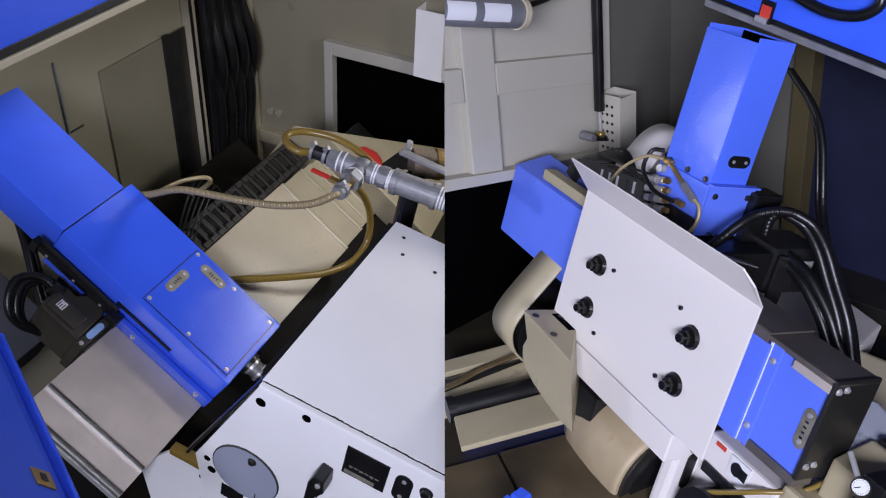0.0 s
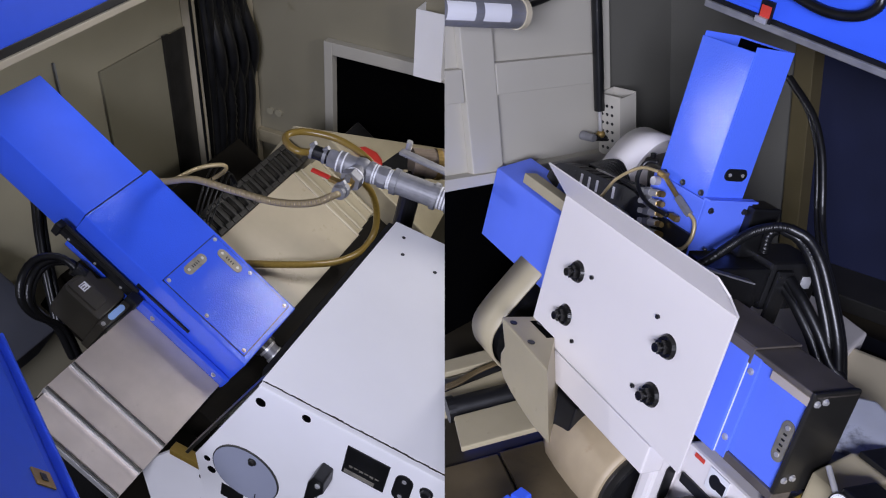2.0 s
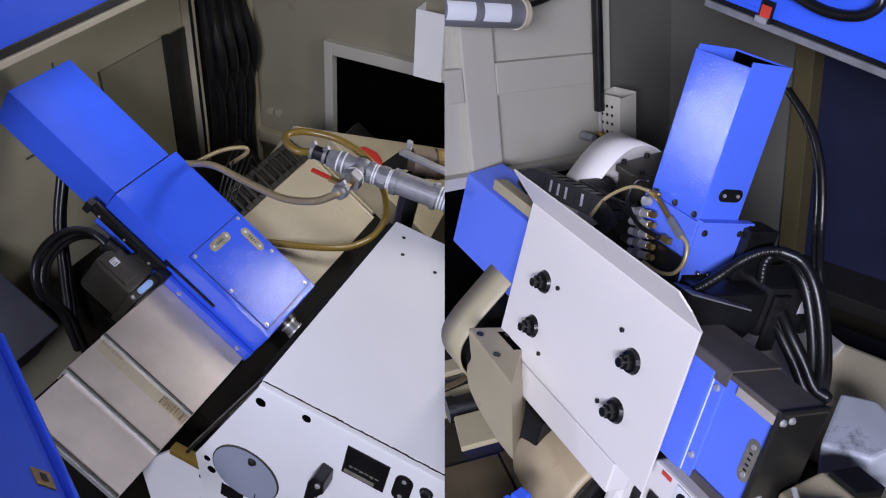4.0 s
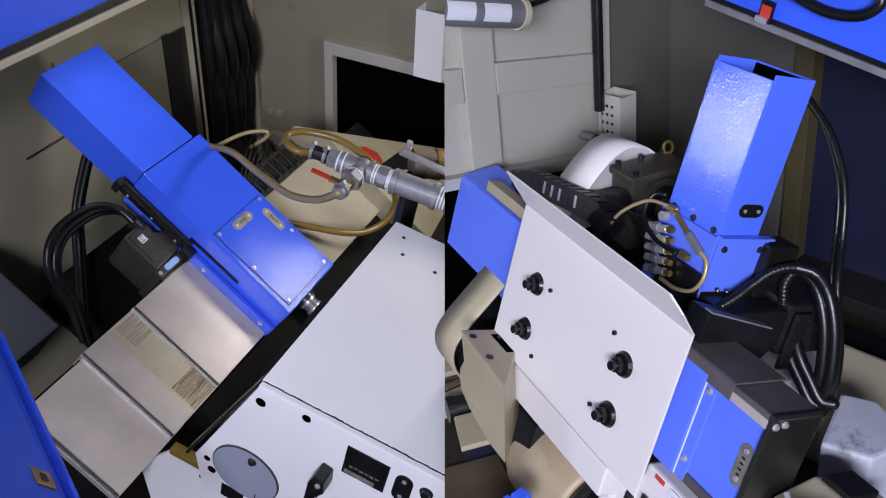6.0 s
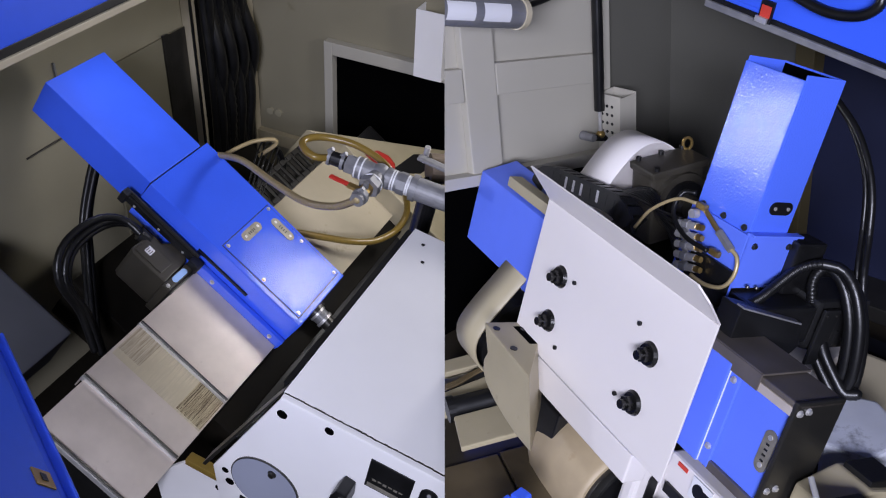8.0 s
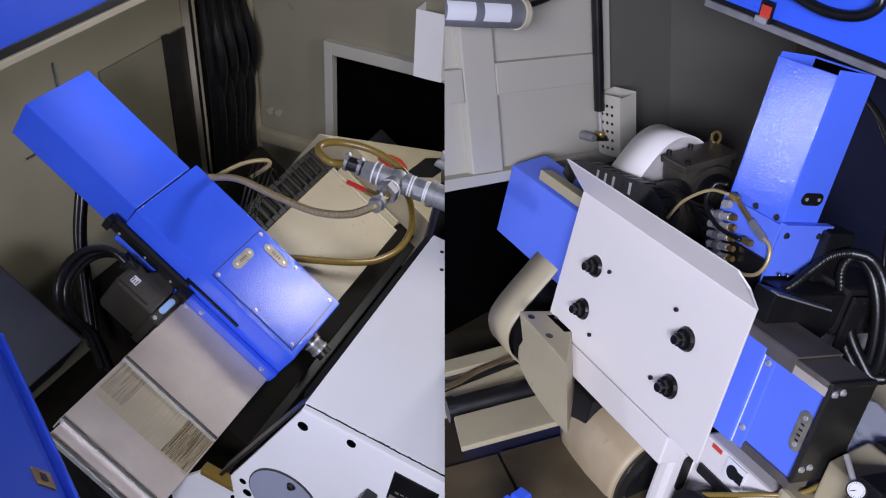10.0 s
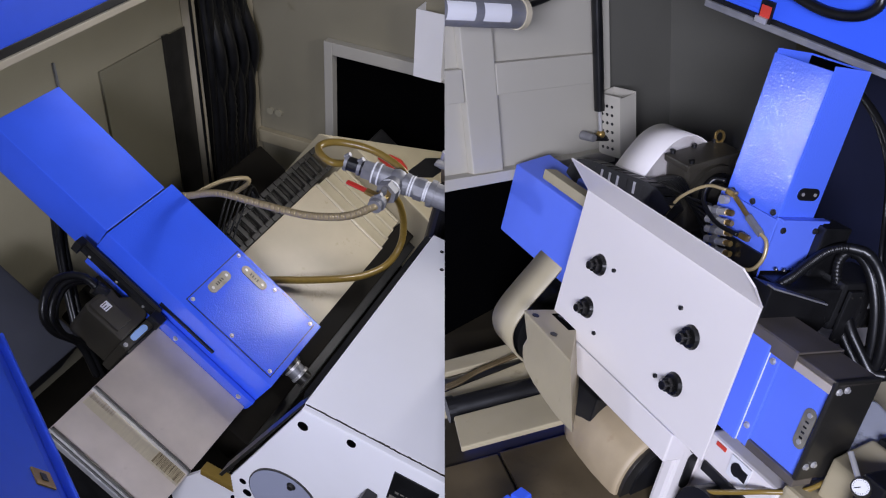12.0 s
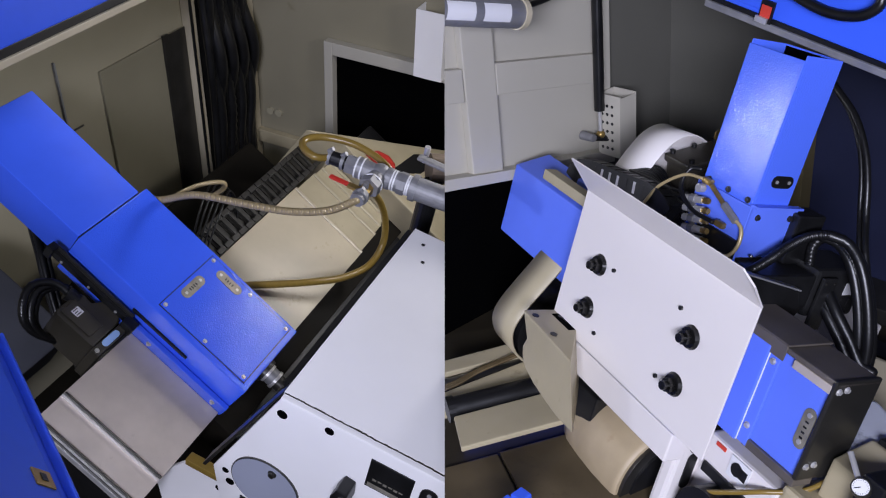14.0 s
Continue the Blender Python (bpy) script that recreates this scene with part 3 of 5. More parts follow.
screw(hd, (0.078, -0.055, -0.182), (0, -1, 0), 0.006)
for p in ((-0.09, 0.70), (-0.06, 0.63), (0.05, 0.62), (0.06, 0.73)):
    part("pin_hole", cyl(B(), (p[0], p[1], 0.0), (p[0], p[1], 0.0008), 0.006, seg=10), BLACK, cab)

apron = thing("drip_apron", CABIN, (-0.42, 0.12, -0.8), "white painted drip apron under the covers", "machine cover")
part("sheet", prism(B(), [(-0.46, -0.66), (-0.27, -0.66), (-0.27, -1.1), (-0.49, -1.1), (-0.545, -0.88), (-0.57, -0.79), (-0.52, -0.74)], "y", 0.10, 0.115, 0.002), WHITE, apron)
part("yellow_edge", box(B(), (-0.455, 0.097, -0.66), (-0.27, 0.13, -0.634), 0.003), YELLOW, apron, "oily yellow edge strip")
for x, z in ((-0.335, -0.69), (-0.33, -0.82)):
    part("hole", cyl(B(), (x, 0.10, z), (x, 0.0985, z), 0.013, seg=14), VOID, apron)

# coolant manifold
man = thing("coolant_manifold", CABIN, (-0.3, 0.82, 0.0), "galvanised pipe tee with ball valves and white thread tape", "pipe")
c = Vector((-0.315, 0.83, 0.067))
ux = Vector((0.99, 0.13, 0.0)).normalized()
for a, b2, r, seg in ((-0.05, 0.03, 0.031, 24), (-0.078, -0.05, 0.034, 24), (-0.108, -0.078, 0.031, 6), (0.024, 0.036, 0.035, 24), (0.036, 0.062, 0.032, 24), (0.062, 0.086, 0.036, 8), (0.086, 0.104, 0.031, 24),
                      (0.104, 0.122, 0.042, 28), (0.122, 0.235, 0.037, 28), (0.235, 0.252, 0.043, 28), (0.252, 0.285, 0.035, 24), (0.285, 0.31, 0.040, 8), (0.31, 0.34, 0.034, 24), (0.34, 0.365, 0.040, 8), (0.365, 0.60, 0.036, 28)):
    cyl(q := B(), c + ux * a, c + ux * b2, r, seg=seg)
    part("pipe_piece", q, ZINC, man)
for a, r in ((-0.076, 0.0347), (-0.058, 0.0347), (0.040, 0.0328), (0.048, 0.0328), (0.088, 0.0318), (0.094, 0.0318), (0.256, 0.0358), (0.266, 0.0358), (0.276, 0.0358)):
    cyl(q := B(), c + ux * a, c + ux * (a + 0.005), r, seg=24)
    part("thread_tape", q, PALE, man, "white thread tape")
bmesh.ops.create_icosphere(q := B(), subdivisions=3, radius=0.037, matrix=Matrix.Translation(c))
part("tee_body", q, ZINC, man, smooth=True)
vy = Vector((0.0, -1.0, -0.03)).normalized()
for a, b2, r, mt, seg in ((0.0, 0.045, 0.030, ZINC, 24), (0.045, 0.05, 0.033, PALE, 24), (0.05, 0.078, 0.035, ZINC, 6), (0.078, 0.112, 0.020, BRASS, 6), (0.112, 0.15, 0.022, ZINC, 18)):
    cyl(q := B(), c + vy * a, c + vy * b2, r, seg=seg)
    part("branch_piece", q, mt, man)
part("lever", box(B(), (-0.425, 0.702, 0.076), (-0.362, 0.719, 0.084), 0.004), RED, man, "red lever grip")
part("lever_stem", box(B(), (-0.365, 0.704, 0.070), (-0.318, 0.724, 0.082), 0.003), BRASS, man)
cyl(q := B(), c + vy * 0.10, c + vy * 0.10 + Vector((0, 0, 0.035)), 0.009, seg=10)
part("valve_stem", q, ZINC, man)
cyl(q := B(), c + ux * -0.108, c + ux * -0.165, 0.022, seg=18)
part("end_valve", q, BLACK, man)
for p, d in ((c + ux * -0.163, ux), (c + ux * -0.12, ux), (c + vy * 0.128, vy)):
    cyl(q := B(), p - d * 0.005, p + d * 0.005, 0.026, seg=18)
    clampr = part("hose_clamp", q, ZINC, man)
    cyl(q := B(), p + Vector((0, 0, 0.018)) - ux * 0.008, p + Vector((0, 0, 0.034)) + ux * 0.006, 0.007, seg=10)
    part("clamp_screw", q, ZINC, clampr)
big = thing("pump_pipe", CABIN, (-0.05, 1.25, -0.1), "oily brown steel pump pipe with a lever valve", "pipe")
cyl(q := B(), (-0.235, 1.06, 0.0), (0.10, 1.30, 0.0), 0.05, seg=28)
part("pipe", q, PUMP, big, smooth=False)
cyl(q := B(), (-0.17, 1.107, 0.0), (-0.155, 1.118, 0.0), 0.054, seg=28)
part("collar", q, BRASS, big)
cyl(q := B(), (-0.20, 1.02, -0.02), (-0.20, 1.02, -0.45), 0.035, seg=18)
part("riser", q, BLACK, big)
part("lever", box(B(), (-0.26, 0.98, 0.065), (0.02, 1.01, 0.078), 0.006), ZINC, big, "grey lever")
cyl(q := B(), (-0.25, 1.04, 0.03), (-0.25, 1.04, 0.09), 0.010, seg=10)
part("stem", q, CHROME, big)

# ==== second machine: enclosure ====
WX = -0.43
structure("wall_2", prism(B(), [(-0.6, 0.16), (0.50, -0.068), (0.50, 0.75), (-0.6, 0.75)], "x", WX - 0.05, WX, 0), PANEL, ROOM, "cream sheet-steel side of the second enclosure", "wall", True)
# this sheet and wall_4 are coloured dark in place of shade
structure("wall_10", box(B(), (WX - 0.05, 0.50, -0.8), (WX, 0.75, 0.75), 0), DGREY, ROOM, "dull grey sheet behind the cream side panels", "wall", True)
# black backing sheet drawn where the space below the panels is unlit
structure("wall_3", box(B(), (WX - 0.09, -0.6, -0.8), (WX - 0.055, 0.80, 0.2), 0), VOID, ROOM, "black sheet standing in for the unlit opening below the side panels", "wall", True)
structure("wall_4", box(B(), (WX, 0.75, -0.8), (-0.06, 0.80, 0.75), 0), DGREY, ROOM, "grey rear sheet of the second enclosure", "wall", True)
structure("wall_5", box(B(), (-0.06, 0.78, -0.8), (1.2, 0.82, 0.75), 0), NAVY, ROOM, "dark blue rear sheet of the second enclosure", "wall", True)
structure("floor", box(B(), (WX - 0.05, -0.9, -0.42), (1.3, 0.82, -0.36), 0), FLOORM, ROOM, "dark oily tray under the second machine", "floor", True)


def side_panel(name, y0, y1, z0, z1, label, proud=0.012, fall=0.186):
    """A raised rib; its long edges fall towards the rear as the panel joints do."""
    d = (y1 - y0) * fall
    bm = prism(B(), [(y0, z0), (y1, z0 - d), (y1, z1 - d), (y0, z1)], "x", WX, WX + proud, 0.003)
    return structure(name, bm, PANEL, ROOM, label, "wall panel", True)


side_panel("trim_1", 0.057, 0.143, 0.035, 0.45, "cream upright panel rib", 0.02)
side_panel("trim_2", 0.143, 0.475, 0.203, 0.273, "cream cross rib on the side wall", 0.02)
side_panel("trim_3", -0.30, 0.054, 0.278, 0.350, "cream cross rib on the side wall", 0.02)
side_panel("trim_4", 0.476, 0.50, -0.05, 0.5, "cream upright edge of the side wall", 0.02)
structure("trim_5", prism(B(), [(-0.3, 0.098), (0.50, -0.068), (0.50, -0.036), (0.148, 0.030), (-0.3, 0.128)], "x", WX, WX + 0.03, 0.002), PANEL, ROOM, "cream sloping sill under the side panels", "sill", True)
# yellowish strip coloured dark brown for the shadow it stands in
structure("trim_6", box(B(), (-0.08, 0.735, -0.8), (-0.035, 0.78, 0.75), 0.002), mat("shade_browned_post_paint", (0.085, 0.068, 0.03), 0.5), ROOM, "yellowish upright strip between the rear sheets", "post")

# two roof sheets out of view, added to shade the rear sheets
structure("roof_shade_2", box(B(), (0.02, 0.42, 0.40), (1.2, 0.85, 0.42), 0), GREY, ROOM, "unseen grey roof sheet added behind the beam as a light block", "roof")
structure("roof_shade", box(B(), (WX - 0.05, 0.32, 0.47), (1.2, 0.85, 0.49), 0), GREY, ROOM, "unseen grey roof sheet added to shade the rear of the second bay", "roof", True)

spring = thing("gas_spring", ROOM, (-0.38, 0.45, 0.2), "black gas spring with a chrome rod and ball joint", "gas spring")
cyl(q := B(), (-0.395, 0.440, 0.52), (-0.393, 0.440, 0.085), 0.0125, seg=20)
part("cylinder", q, RUBBER, spring)
cyl(q := B(), (-0.393, 0.440, 0.085), (-0.391, 0.440, 0.03), 0.005, seg=12)
part("rod", q, CHROME, spring)
bmesh.ops.create_icosphere(q := B(), subdivisions=2, radius=0.011, matrix=Matrix.Translation((-0.391, 0.440, 0.025)))
part("ball", q, BRASS, spring, smooth=True)
stop = thing("hinge_stud", ROOM, (-0.41, 0.40, 0.03), "round steel hinge stud on the side wall", "stud")
cyl(q := B(), (WX + 0.012, 0.405, 0.028), (WX + 0.05, 0.405, 0.028), 0.011, 0.009, 18)
part("stud", q, ZINC, stop)
cyl(q := B(), (WX + 0.03, 0.41, 0.024), (WX + 0.05, 0.47, 0.008), 0.008, seg=12)
part("pin", q, BLACK, stop)
pocket = thing("perforated_pocket", ROOM, (-0.38, 0.5, 0.05), "cream perforated sheet pocket open at the top", "holder")
box(q := B(), (-0.408, 0.455, -0.03), (-0.404, 0.505, 0.122), 0.001)
box(q, (-0.408, 0.505, -0.03), (-0.340, 0.509, 0.122), 0.001)
box(q, (-0.344, 0.455, -0.03), (-0.340, 0.505, 0.118), 0.001)
box(q, (-0.408, 0.451, -0.03), (-0.340, 0.455, 0.122), 0.001)
part("shell", q, PANEL, pocket)
for i in range(6):
    for k in range(3):
        part("perforation", cyl(B(), (-0.394 + k * 0.015, 0.451, 0.095 - i * 0.021), (-0.394 + k * 0.015, 0.4502, 0.095 - i * 0.021), 0.0038, seg=10), BLACK, pocket)

lampt = thing("tube_lamp", ROOM, (-0.3, 0.0, 0.41), "unlit grey tubular work lamp with a white label", "lamp")
cyl(q := B(), (-0.30, -0.20, 0.476), (-0.30, 0.118, 0.393), 0.028, seg=28)
part("tube", clip(q, ROOM), ZINC, lampt, smooth=False)
cyl(q := B(), (-0.30, 0.112, 0.395), (-0.30, 0.124, 0.392), 0.031, seg=28)
part("end_cap", q, CREAM, lampt)
for y0, y1 in ((-0.075, -0.01), (0.01, 0.075)):
    q = B()
    a0, d0 = Vector((-0.30, -0.20, 0.476)), Vector((0, 0.318, -0.083)).normalized()
    s0, u0 = Vector((1, 0, 0)), Vector((1, 0, 0)).cross(d0)
    strips = [[q.verts.new(a0 + d0 * ((y + 0.20) / d0.y) + (s0 * math.cos(an) + u0 * math.sin(an)) * 0.0286) for y in (y0, y1)] for an in [math.radians(-30 + 10 * k) for k in range(8)]]
    for e0, e1 in zip(strips, strips[1:]):
        q.faces.new((e0[0], e0[1], e1[1], e1[0]))
    part("label", clip(q, ROOM), PALE, lampt, "plain white label")
wires2 = thing("lamp_wires", ROOM, (-0.3, 0.2, 0.42), "black wires behind the tube lamp", "cable")
for i in range(3):
    tube(q := B(), [(-0.32, 0.12, 0.40 + i * 0.01), (-0.33, 0.2, 0.395 + i * 0.015), (-0.34, 0.27, 0.40 + i * 0.012), (-0.35, 0.36, 0.43)], 0.006, 24)
    part("wire", q, RUBBER, wires2)

beam = thing("roof_beam", ROOM, (0.2, 0.3, 0.4), "blue roof beam with a grey lower lip", "beam")
m = pose(0.013, 0.3, 0.402, 0, 13.3, 0)
part("beam", box(B(), (-0.01, 0.0, 0.012), (0.6, 0.12, 0.2), 0.003, m), BLUE2, beam)
part("lip", box(B(), (-0.02, -0.006, -0.008), (0.6, 0.10, 0.004), 0.002, m), ZINC, beam)
part("seal", box(B(), (-0.015, -0.001, 0.004), (0.6, 0.11, 0.012), 0, m), BLACK, beam)
part("cover_plate", box(B(), (0.012, -0.004, 0.022), (0.10, 0.0, 0.2), 0.001, m), BLUE2, beam)
sw = part("switch_box", box(B(), (0.088, -0.008, 0.004), (0.113, -0.003, 0.042), 0.001, m), BLACK, beam, "red interlock switch")
part("switch_face", box(B(), (0.091, -0.010, 0.014), (0.110, -0.008, 0.034), 0.001, m), WARNR, sw)
part("switch_key", box(B(), (0.086, -0.014, 0.004), (0.108, -0.008, 0.014), 0.001, m), CHROME, sw)
roofhose = thing("ribbed_conduit", ROOM, (0.25, 0.25, 0.4), "black ribbed conduit looped along the beam", "conduit")
tube(q := B(), [(0.125, 0.285, 0.475), (0.15, 0.278, 0.452), (0.19, 0.275, 0.432), (0.24, 0.272, 0.417), (0.285, 0.275, 0.417), (0.31, 0.28, 0.435), (0.305, 0.285, 0.46)], 0.0085, 120, 10, 0.09)
part("conduit", q, RUBBER, roofhose)

# tray fittings
def skew(bm):
    """Into the tray's own direction, turned a little from the enclosure."""
    bm.transform(pose(-0.18, -0.237, 0, 0, 0, -23.6))
    return clip(bm, ROOM)


for outline, z0, z1, mt, lab in (([(-0.184, -0.25), (-0.147, -0.25), (-0.147, 0.40), (-0.200, 0.40)], -0.36, -0.310, CASTC, "cream long rail edge on the tray"),
                                 ([(-0.066, -0.10), (-0.060, -0.10), (-0.056, 0.35), (-0.150, 0.35)], -0.36, -0.312, CASTC, "cream tapered rail between the wires and the hose"),
                                 ([(0.0, 0.0), (0.094, -0.012), (0.094, 0.34), (0.0, 0.34)], -0.322, -0.310, CASTC, "cream stepped rail end on the tray")):
    ob = thing("tray_rail", ROOM, (outline[0][0] - 0.18, -0.15, -0.36), lab, "rail", "tray rails")
    part("rail_top", skew(prism(B(), outline, "z", z0, z1, 0.003)), mt, ob)
# dark block paints the void below the stepped rail
part("rail_shade_web", skew(box(B(), (0.004, 0.03, -0.36), (0.036, 0.33, -0.322), 0)), OILSHADE, ob)
grs = thing("greased_bar", ROOM, (-0.27, -0.15, -0.34), "dark greased guide bar between the cream rails", "rail")
part("bar", skew(cyl(B(), (-0.120, -0.3, -0.338), (-0.128, 0.35, -0.338), 0.024, seg=24)), DSTEEL, grs, smooth=True)
pipe2 = thing("tray_hose", ROOM, (-0.1, -0.2, -0.22), "thick black hose lying between the rails", "hose")
part("hose", skew(tube(B(), [(-0.030, -0.002, -0.315), (-0.029, 0.06, -0.315), (-0.028, 0.14, -0.315), (-0.030, 0.30, -0.320)], 0.024, 30, 16)), RUBBER, pipe2)
part("end_plug", skew(cyl(B(), (-0.030, -0.006, -0.315), (-0.030, 0.010, -0.315), 0.027, seg=20)), BLACK, pipe2)
tw = thing("tray_wires", ROOM, (-0.16, -0.2, -0.19), "thin twisted wires along the greased bar", "cable")
for i in range(3):
    part("wire", skew(tube(B(), [(-0.098 - i * 0.005, -0.10, -0.325), (-0.100 - i * 0.006, 0.02, -0.316), (-0.118 - i * 0.004, 0.10, -0.306), (-0.140 - i * 0.004, 0.24, -0.30)], 0.0032, 30, 7)), GRIME, tw)
bl = thing("blue_tray_edge", ROOM, (-0.1, -0.2, -0.36), "blue painted side under the stepped rail", "edge strip")
part("strip", skew(box(B(), (0.040, 0.004, -0.36), (0.048, 0.34, -0.3225), 0.002)), BLUE2, bl)
bk = thing("blue_bracket", ROOM, (0.1, -0.35, -0.2), "blue painted folded bracket in the tray", "bracket")
part("plate", box(B(), (0.09, -0.40, -0.36), (0.13, -0.335, -0.262), 0.003), BLUE2, bk)
part("lug", box(B(), (0.115, -0.35, -0.262), (0.14, -0.325, -0.235), 0.003), BLUE2, bk)
tp = thing("tray_plate", ROOM, (0.15, -0.25, -0.24), "brown oily cover plate on the tray", "cover plate")
PLATEM = mat("oily_brown_plate", (0.09, 0.068, 0.038), 0.4, vary=0.35, scale=9, dirt=(0.05, 0.04, 0.025, 14, 0.6))
part("plate", skew(box(B(), (0.088, 0.064, -0.36), (0.52, 0.40, -0.351), 0.002)), PLATEM, tp)
part("plate", skew(box(B(), (0.088, -0.16, -0.36), (0.52, 0.059, -0.353), 0.002)), PLATEM, tp)

# machine body behind the head
body = thing("machine_body", ROOM, (0.35, 0.3, -0.2), "off-white cast machine body behind the head", "machine body")
part("casting", box(B(), (0.20, 0.17, -0.36), (0.44, 0.36, -0.22), 0.012), CREAM, body)
part("slot_rail", box(B(), (0.2, 0.47, -0.36), (0.9, 0.52, -0.30), 0.003), BLACK, body)
part("wall_ledge", box(B(), (-0.05, 0.66, -0.36), (0.9, 0.78, -0.32), 0.004), DSTEEL, body)
sheet = thing("grimy_cover_sheet", ROOM, (0.46, 0.08, -0.15), "white sheet cover smeared with black grease", "cover sheet")
prism(q := B(), [(0.40, 0.13), (0.45, 0.15), (0.53, 0.10), (0.51, 0.02), (0.44, 0.0)], "z", -0.36, -0.15, 0.006)
part("sheet", q, CLOTH, sheet)

# ==== second machine: grinding head (drawn at the start of the cycle) ====
guard = thing("guard_plate", HEAD, (0.13, 0.0, 0.0), "white painted guard plate held by four black bolts", "guard plate")
prism(q := B(), [(-0.090, -0.159), (0.358, -0.160), (0.358, 0.109), (-0.092, 0.109)], "y", 0.0, 0.004, 0.001)
part("plate", q, GUARDW, guard)
q = B()
fl = [(-0.092, 0.002, 0.108), (0.358, 0.002, 0.108), (0.372, -0.046, 0.150), (0.352, -0.057, 0.168), (-0.090, -0.057, 0.168)]
nn = Vector((0, -0.73, -0.68)) * 0.003
a = [q.verts.new(p) for p in fl]
b2 = [q.verts.new(Vector(p) - nn) for p in fl]
q.faces.new(a), q.faces.new(b2[::-1])
for i in range(5):
    q.faces.new((a[i], b2[i], b2[(i + 1) % 5], a[(i + 1) % 5]))
bmesh.ops.recalc_face_normals(q, faces=q.faces)
part("flange", q, GUARDW, guard)
for x, z in ((0, 0), (0.255, 0), (0, -0.0877), (0.255, -0.0877)):
    cyl(q := B(), (x, 0.0, z), (x, -0.006, z), 0.0205, 0.017, 28)
    bolt = part("washer", q, NUTM, guard, "black domed washer")
    cyl(q := B(), (x, -0.006, z), (x, -0.016, z), 0.0125, seg=6)
    part("nut", q, NUTM, bolt)
    cyl(q := B(), (x, -0.016, z), (x, -0.025, z), 0.0075, seg=14)
    part("stud", q, NUTM, bolt)
for x, z in ((0.043, 0.010), (0.218, 0.032), (0.041, -0.119), (0.214, -0.098)):
    cyl(q := B(), (x, 0.0, z), (x, -0.004, z), 0.0037, seg=12)
    part("pin", q, BLACK, guard)

pb2 = thing("cable_plinth", HEAD, (0.1, 0.42, -0.15), "off-white painted plinth box behind the cables", "machine housing")
part("box", prism(B(), [(0.02, 0.33), (-0.02, 0.605), (0.079, 0.610), (0.176, 0.592), (0.235, 0.461), (0.275, 0.33)], "z", -0.32, -0.05, 0.005), GUARDW, pb2)
lb = thing("blue_box", HEAD, (-0.29, 0.1, -0.04), "blue painted sheet box behind the guard plate", "machine cover")
prism(q := B(), [(0.05, -0.118), (0.05, 0.040), (0.13, 0.068), (0.13, -0.10)], "x", -0.422, -0.10, 0.003)
part("shell", q, BLUER, lb)
part("steel_bar", box(B(), (-0.305, 0.045, 0.052), (-0.10, 0.075, 0.073), 0.002), CASTC, lb, "brownish steel bar")

low = thing("blue_slide_box", HEAD, (0.38, 0.11, -0.05), "blue sheet cover with a black steel end cap", "machine cover")
part("face", box(B(), (0.350, 0.084, -0.125), (0.455, 0.17, 0.033), 0.002), BLUER, low)
part("step", box(B(), (0.20, 0.074, -0.140), (0.342, 0.17, 0.033), 0.003), BLUER, low)
part("step_flange", box(B(), (0.338, 0.078, -0.138), (0.362, 0.0835, 0.038), 0.001), BLUER, low)
part("step_edge", box(B(), (0.338, 0.0765, -0.138), (0.343, 0.0785, 0.038), 0.0005), PALE, low)
part("end_cap", box(B(), (0.455, 0.077, -0.126), (0.463, 0.173, 0.046), 0.003), DSTEEL, low, "black steel end cap")
part("lid", box(B(), (0.20, 0.079, 0.035), (0.463, 0.173, 0.044), 0.003), LIDM, low)
slide_lid = part("slide_lid", box(B(), (0.10, 0.078, 0.0455), (0.332, 0.175, 0.0490), 0.0015), LIDM, low, "brown scuffed telescopic lid")
part("lid_lip", box(B(), (0.10, 0.0755, 0.022), (0.332, 0.0778, 0.0480), 0.0008), LIDM, slide_lid)
part("lid_edge", box(B(), (0.385, 0.0775, 0.022), (0.458, 0.0838, 0.0355), 0.001), STEEL, low)
part("foot_strip", box(B(), (0.352, 0.079, -0.140), (0.46, 0.12, -0.125), 0.002), LIDM, low)
for x, y, z in ((0.463, 0.086, 0.03), (0.463, 0.102, 0.032), (0.463, 0.086, -0.10), (0.463, 0.102, -0.098)):
    screw(low, (x, y, z), (1, 0, 0), 0.0045)
for z in (0.012, -0.105):
    screw(low, (0.352, 0.078, z), (0, -1, 0), 0.0045)
pill(q := B(), (0.440, 0.084, -0.049), (0, 0, 1), (1, 0, 0), (0, -1, 0), 0.068, 0.022, 0.0015)
tg = part("name_tag", q, TAG, low, "oval stamped metal tag")
for k in (-1, 1):
    part("rivet", cyl(B(), (0.440, 0.0825, -0.049 + k * 0.023), (0.440, 0.081, -0.049 + k * 0.023), 0.004, seg=10), CHROME, tg)
for k in range(4):
    part("stamp_bar", box(B(), (0.437, 0.0818, -0.066 + k * 0.009), (0.443, 0.0824, -0.063 + k * 0.009), 0), BLACK, tg)

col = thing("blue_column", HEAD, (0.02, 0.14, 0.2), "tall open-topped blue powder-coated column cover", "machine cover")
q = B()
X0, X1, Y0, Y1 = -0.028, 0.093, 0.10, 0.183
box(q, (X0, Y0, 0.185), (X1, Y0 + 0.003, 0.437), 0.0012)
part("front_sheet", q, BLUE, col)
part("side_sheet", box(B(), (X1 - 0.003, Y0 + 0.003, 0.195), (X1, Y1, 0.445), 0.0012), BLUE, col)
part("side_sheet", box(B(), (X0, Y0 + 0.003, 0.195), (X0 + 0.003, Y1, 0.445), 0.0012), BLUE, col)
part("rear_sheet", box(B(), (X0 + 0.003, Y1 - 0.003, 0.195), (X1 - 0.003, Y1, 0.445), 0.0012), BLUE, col)
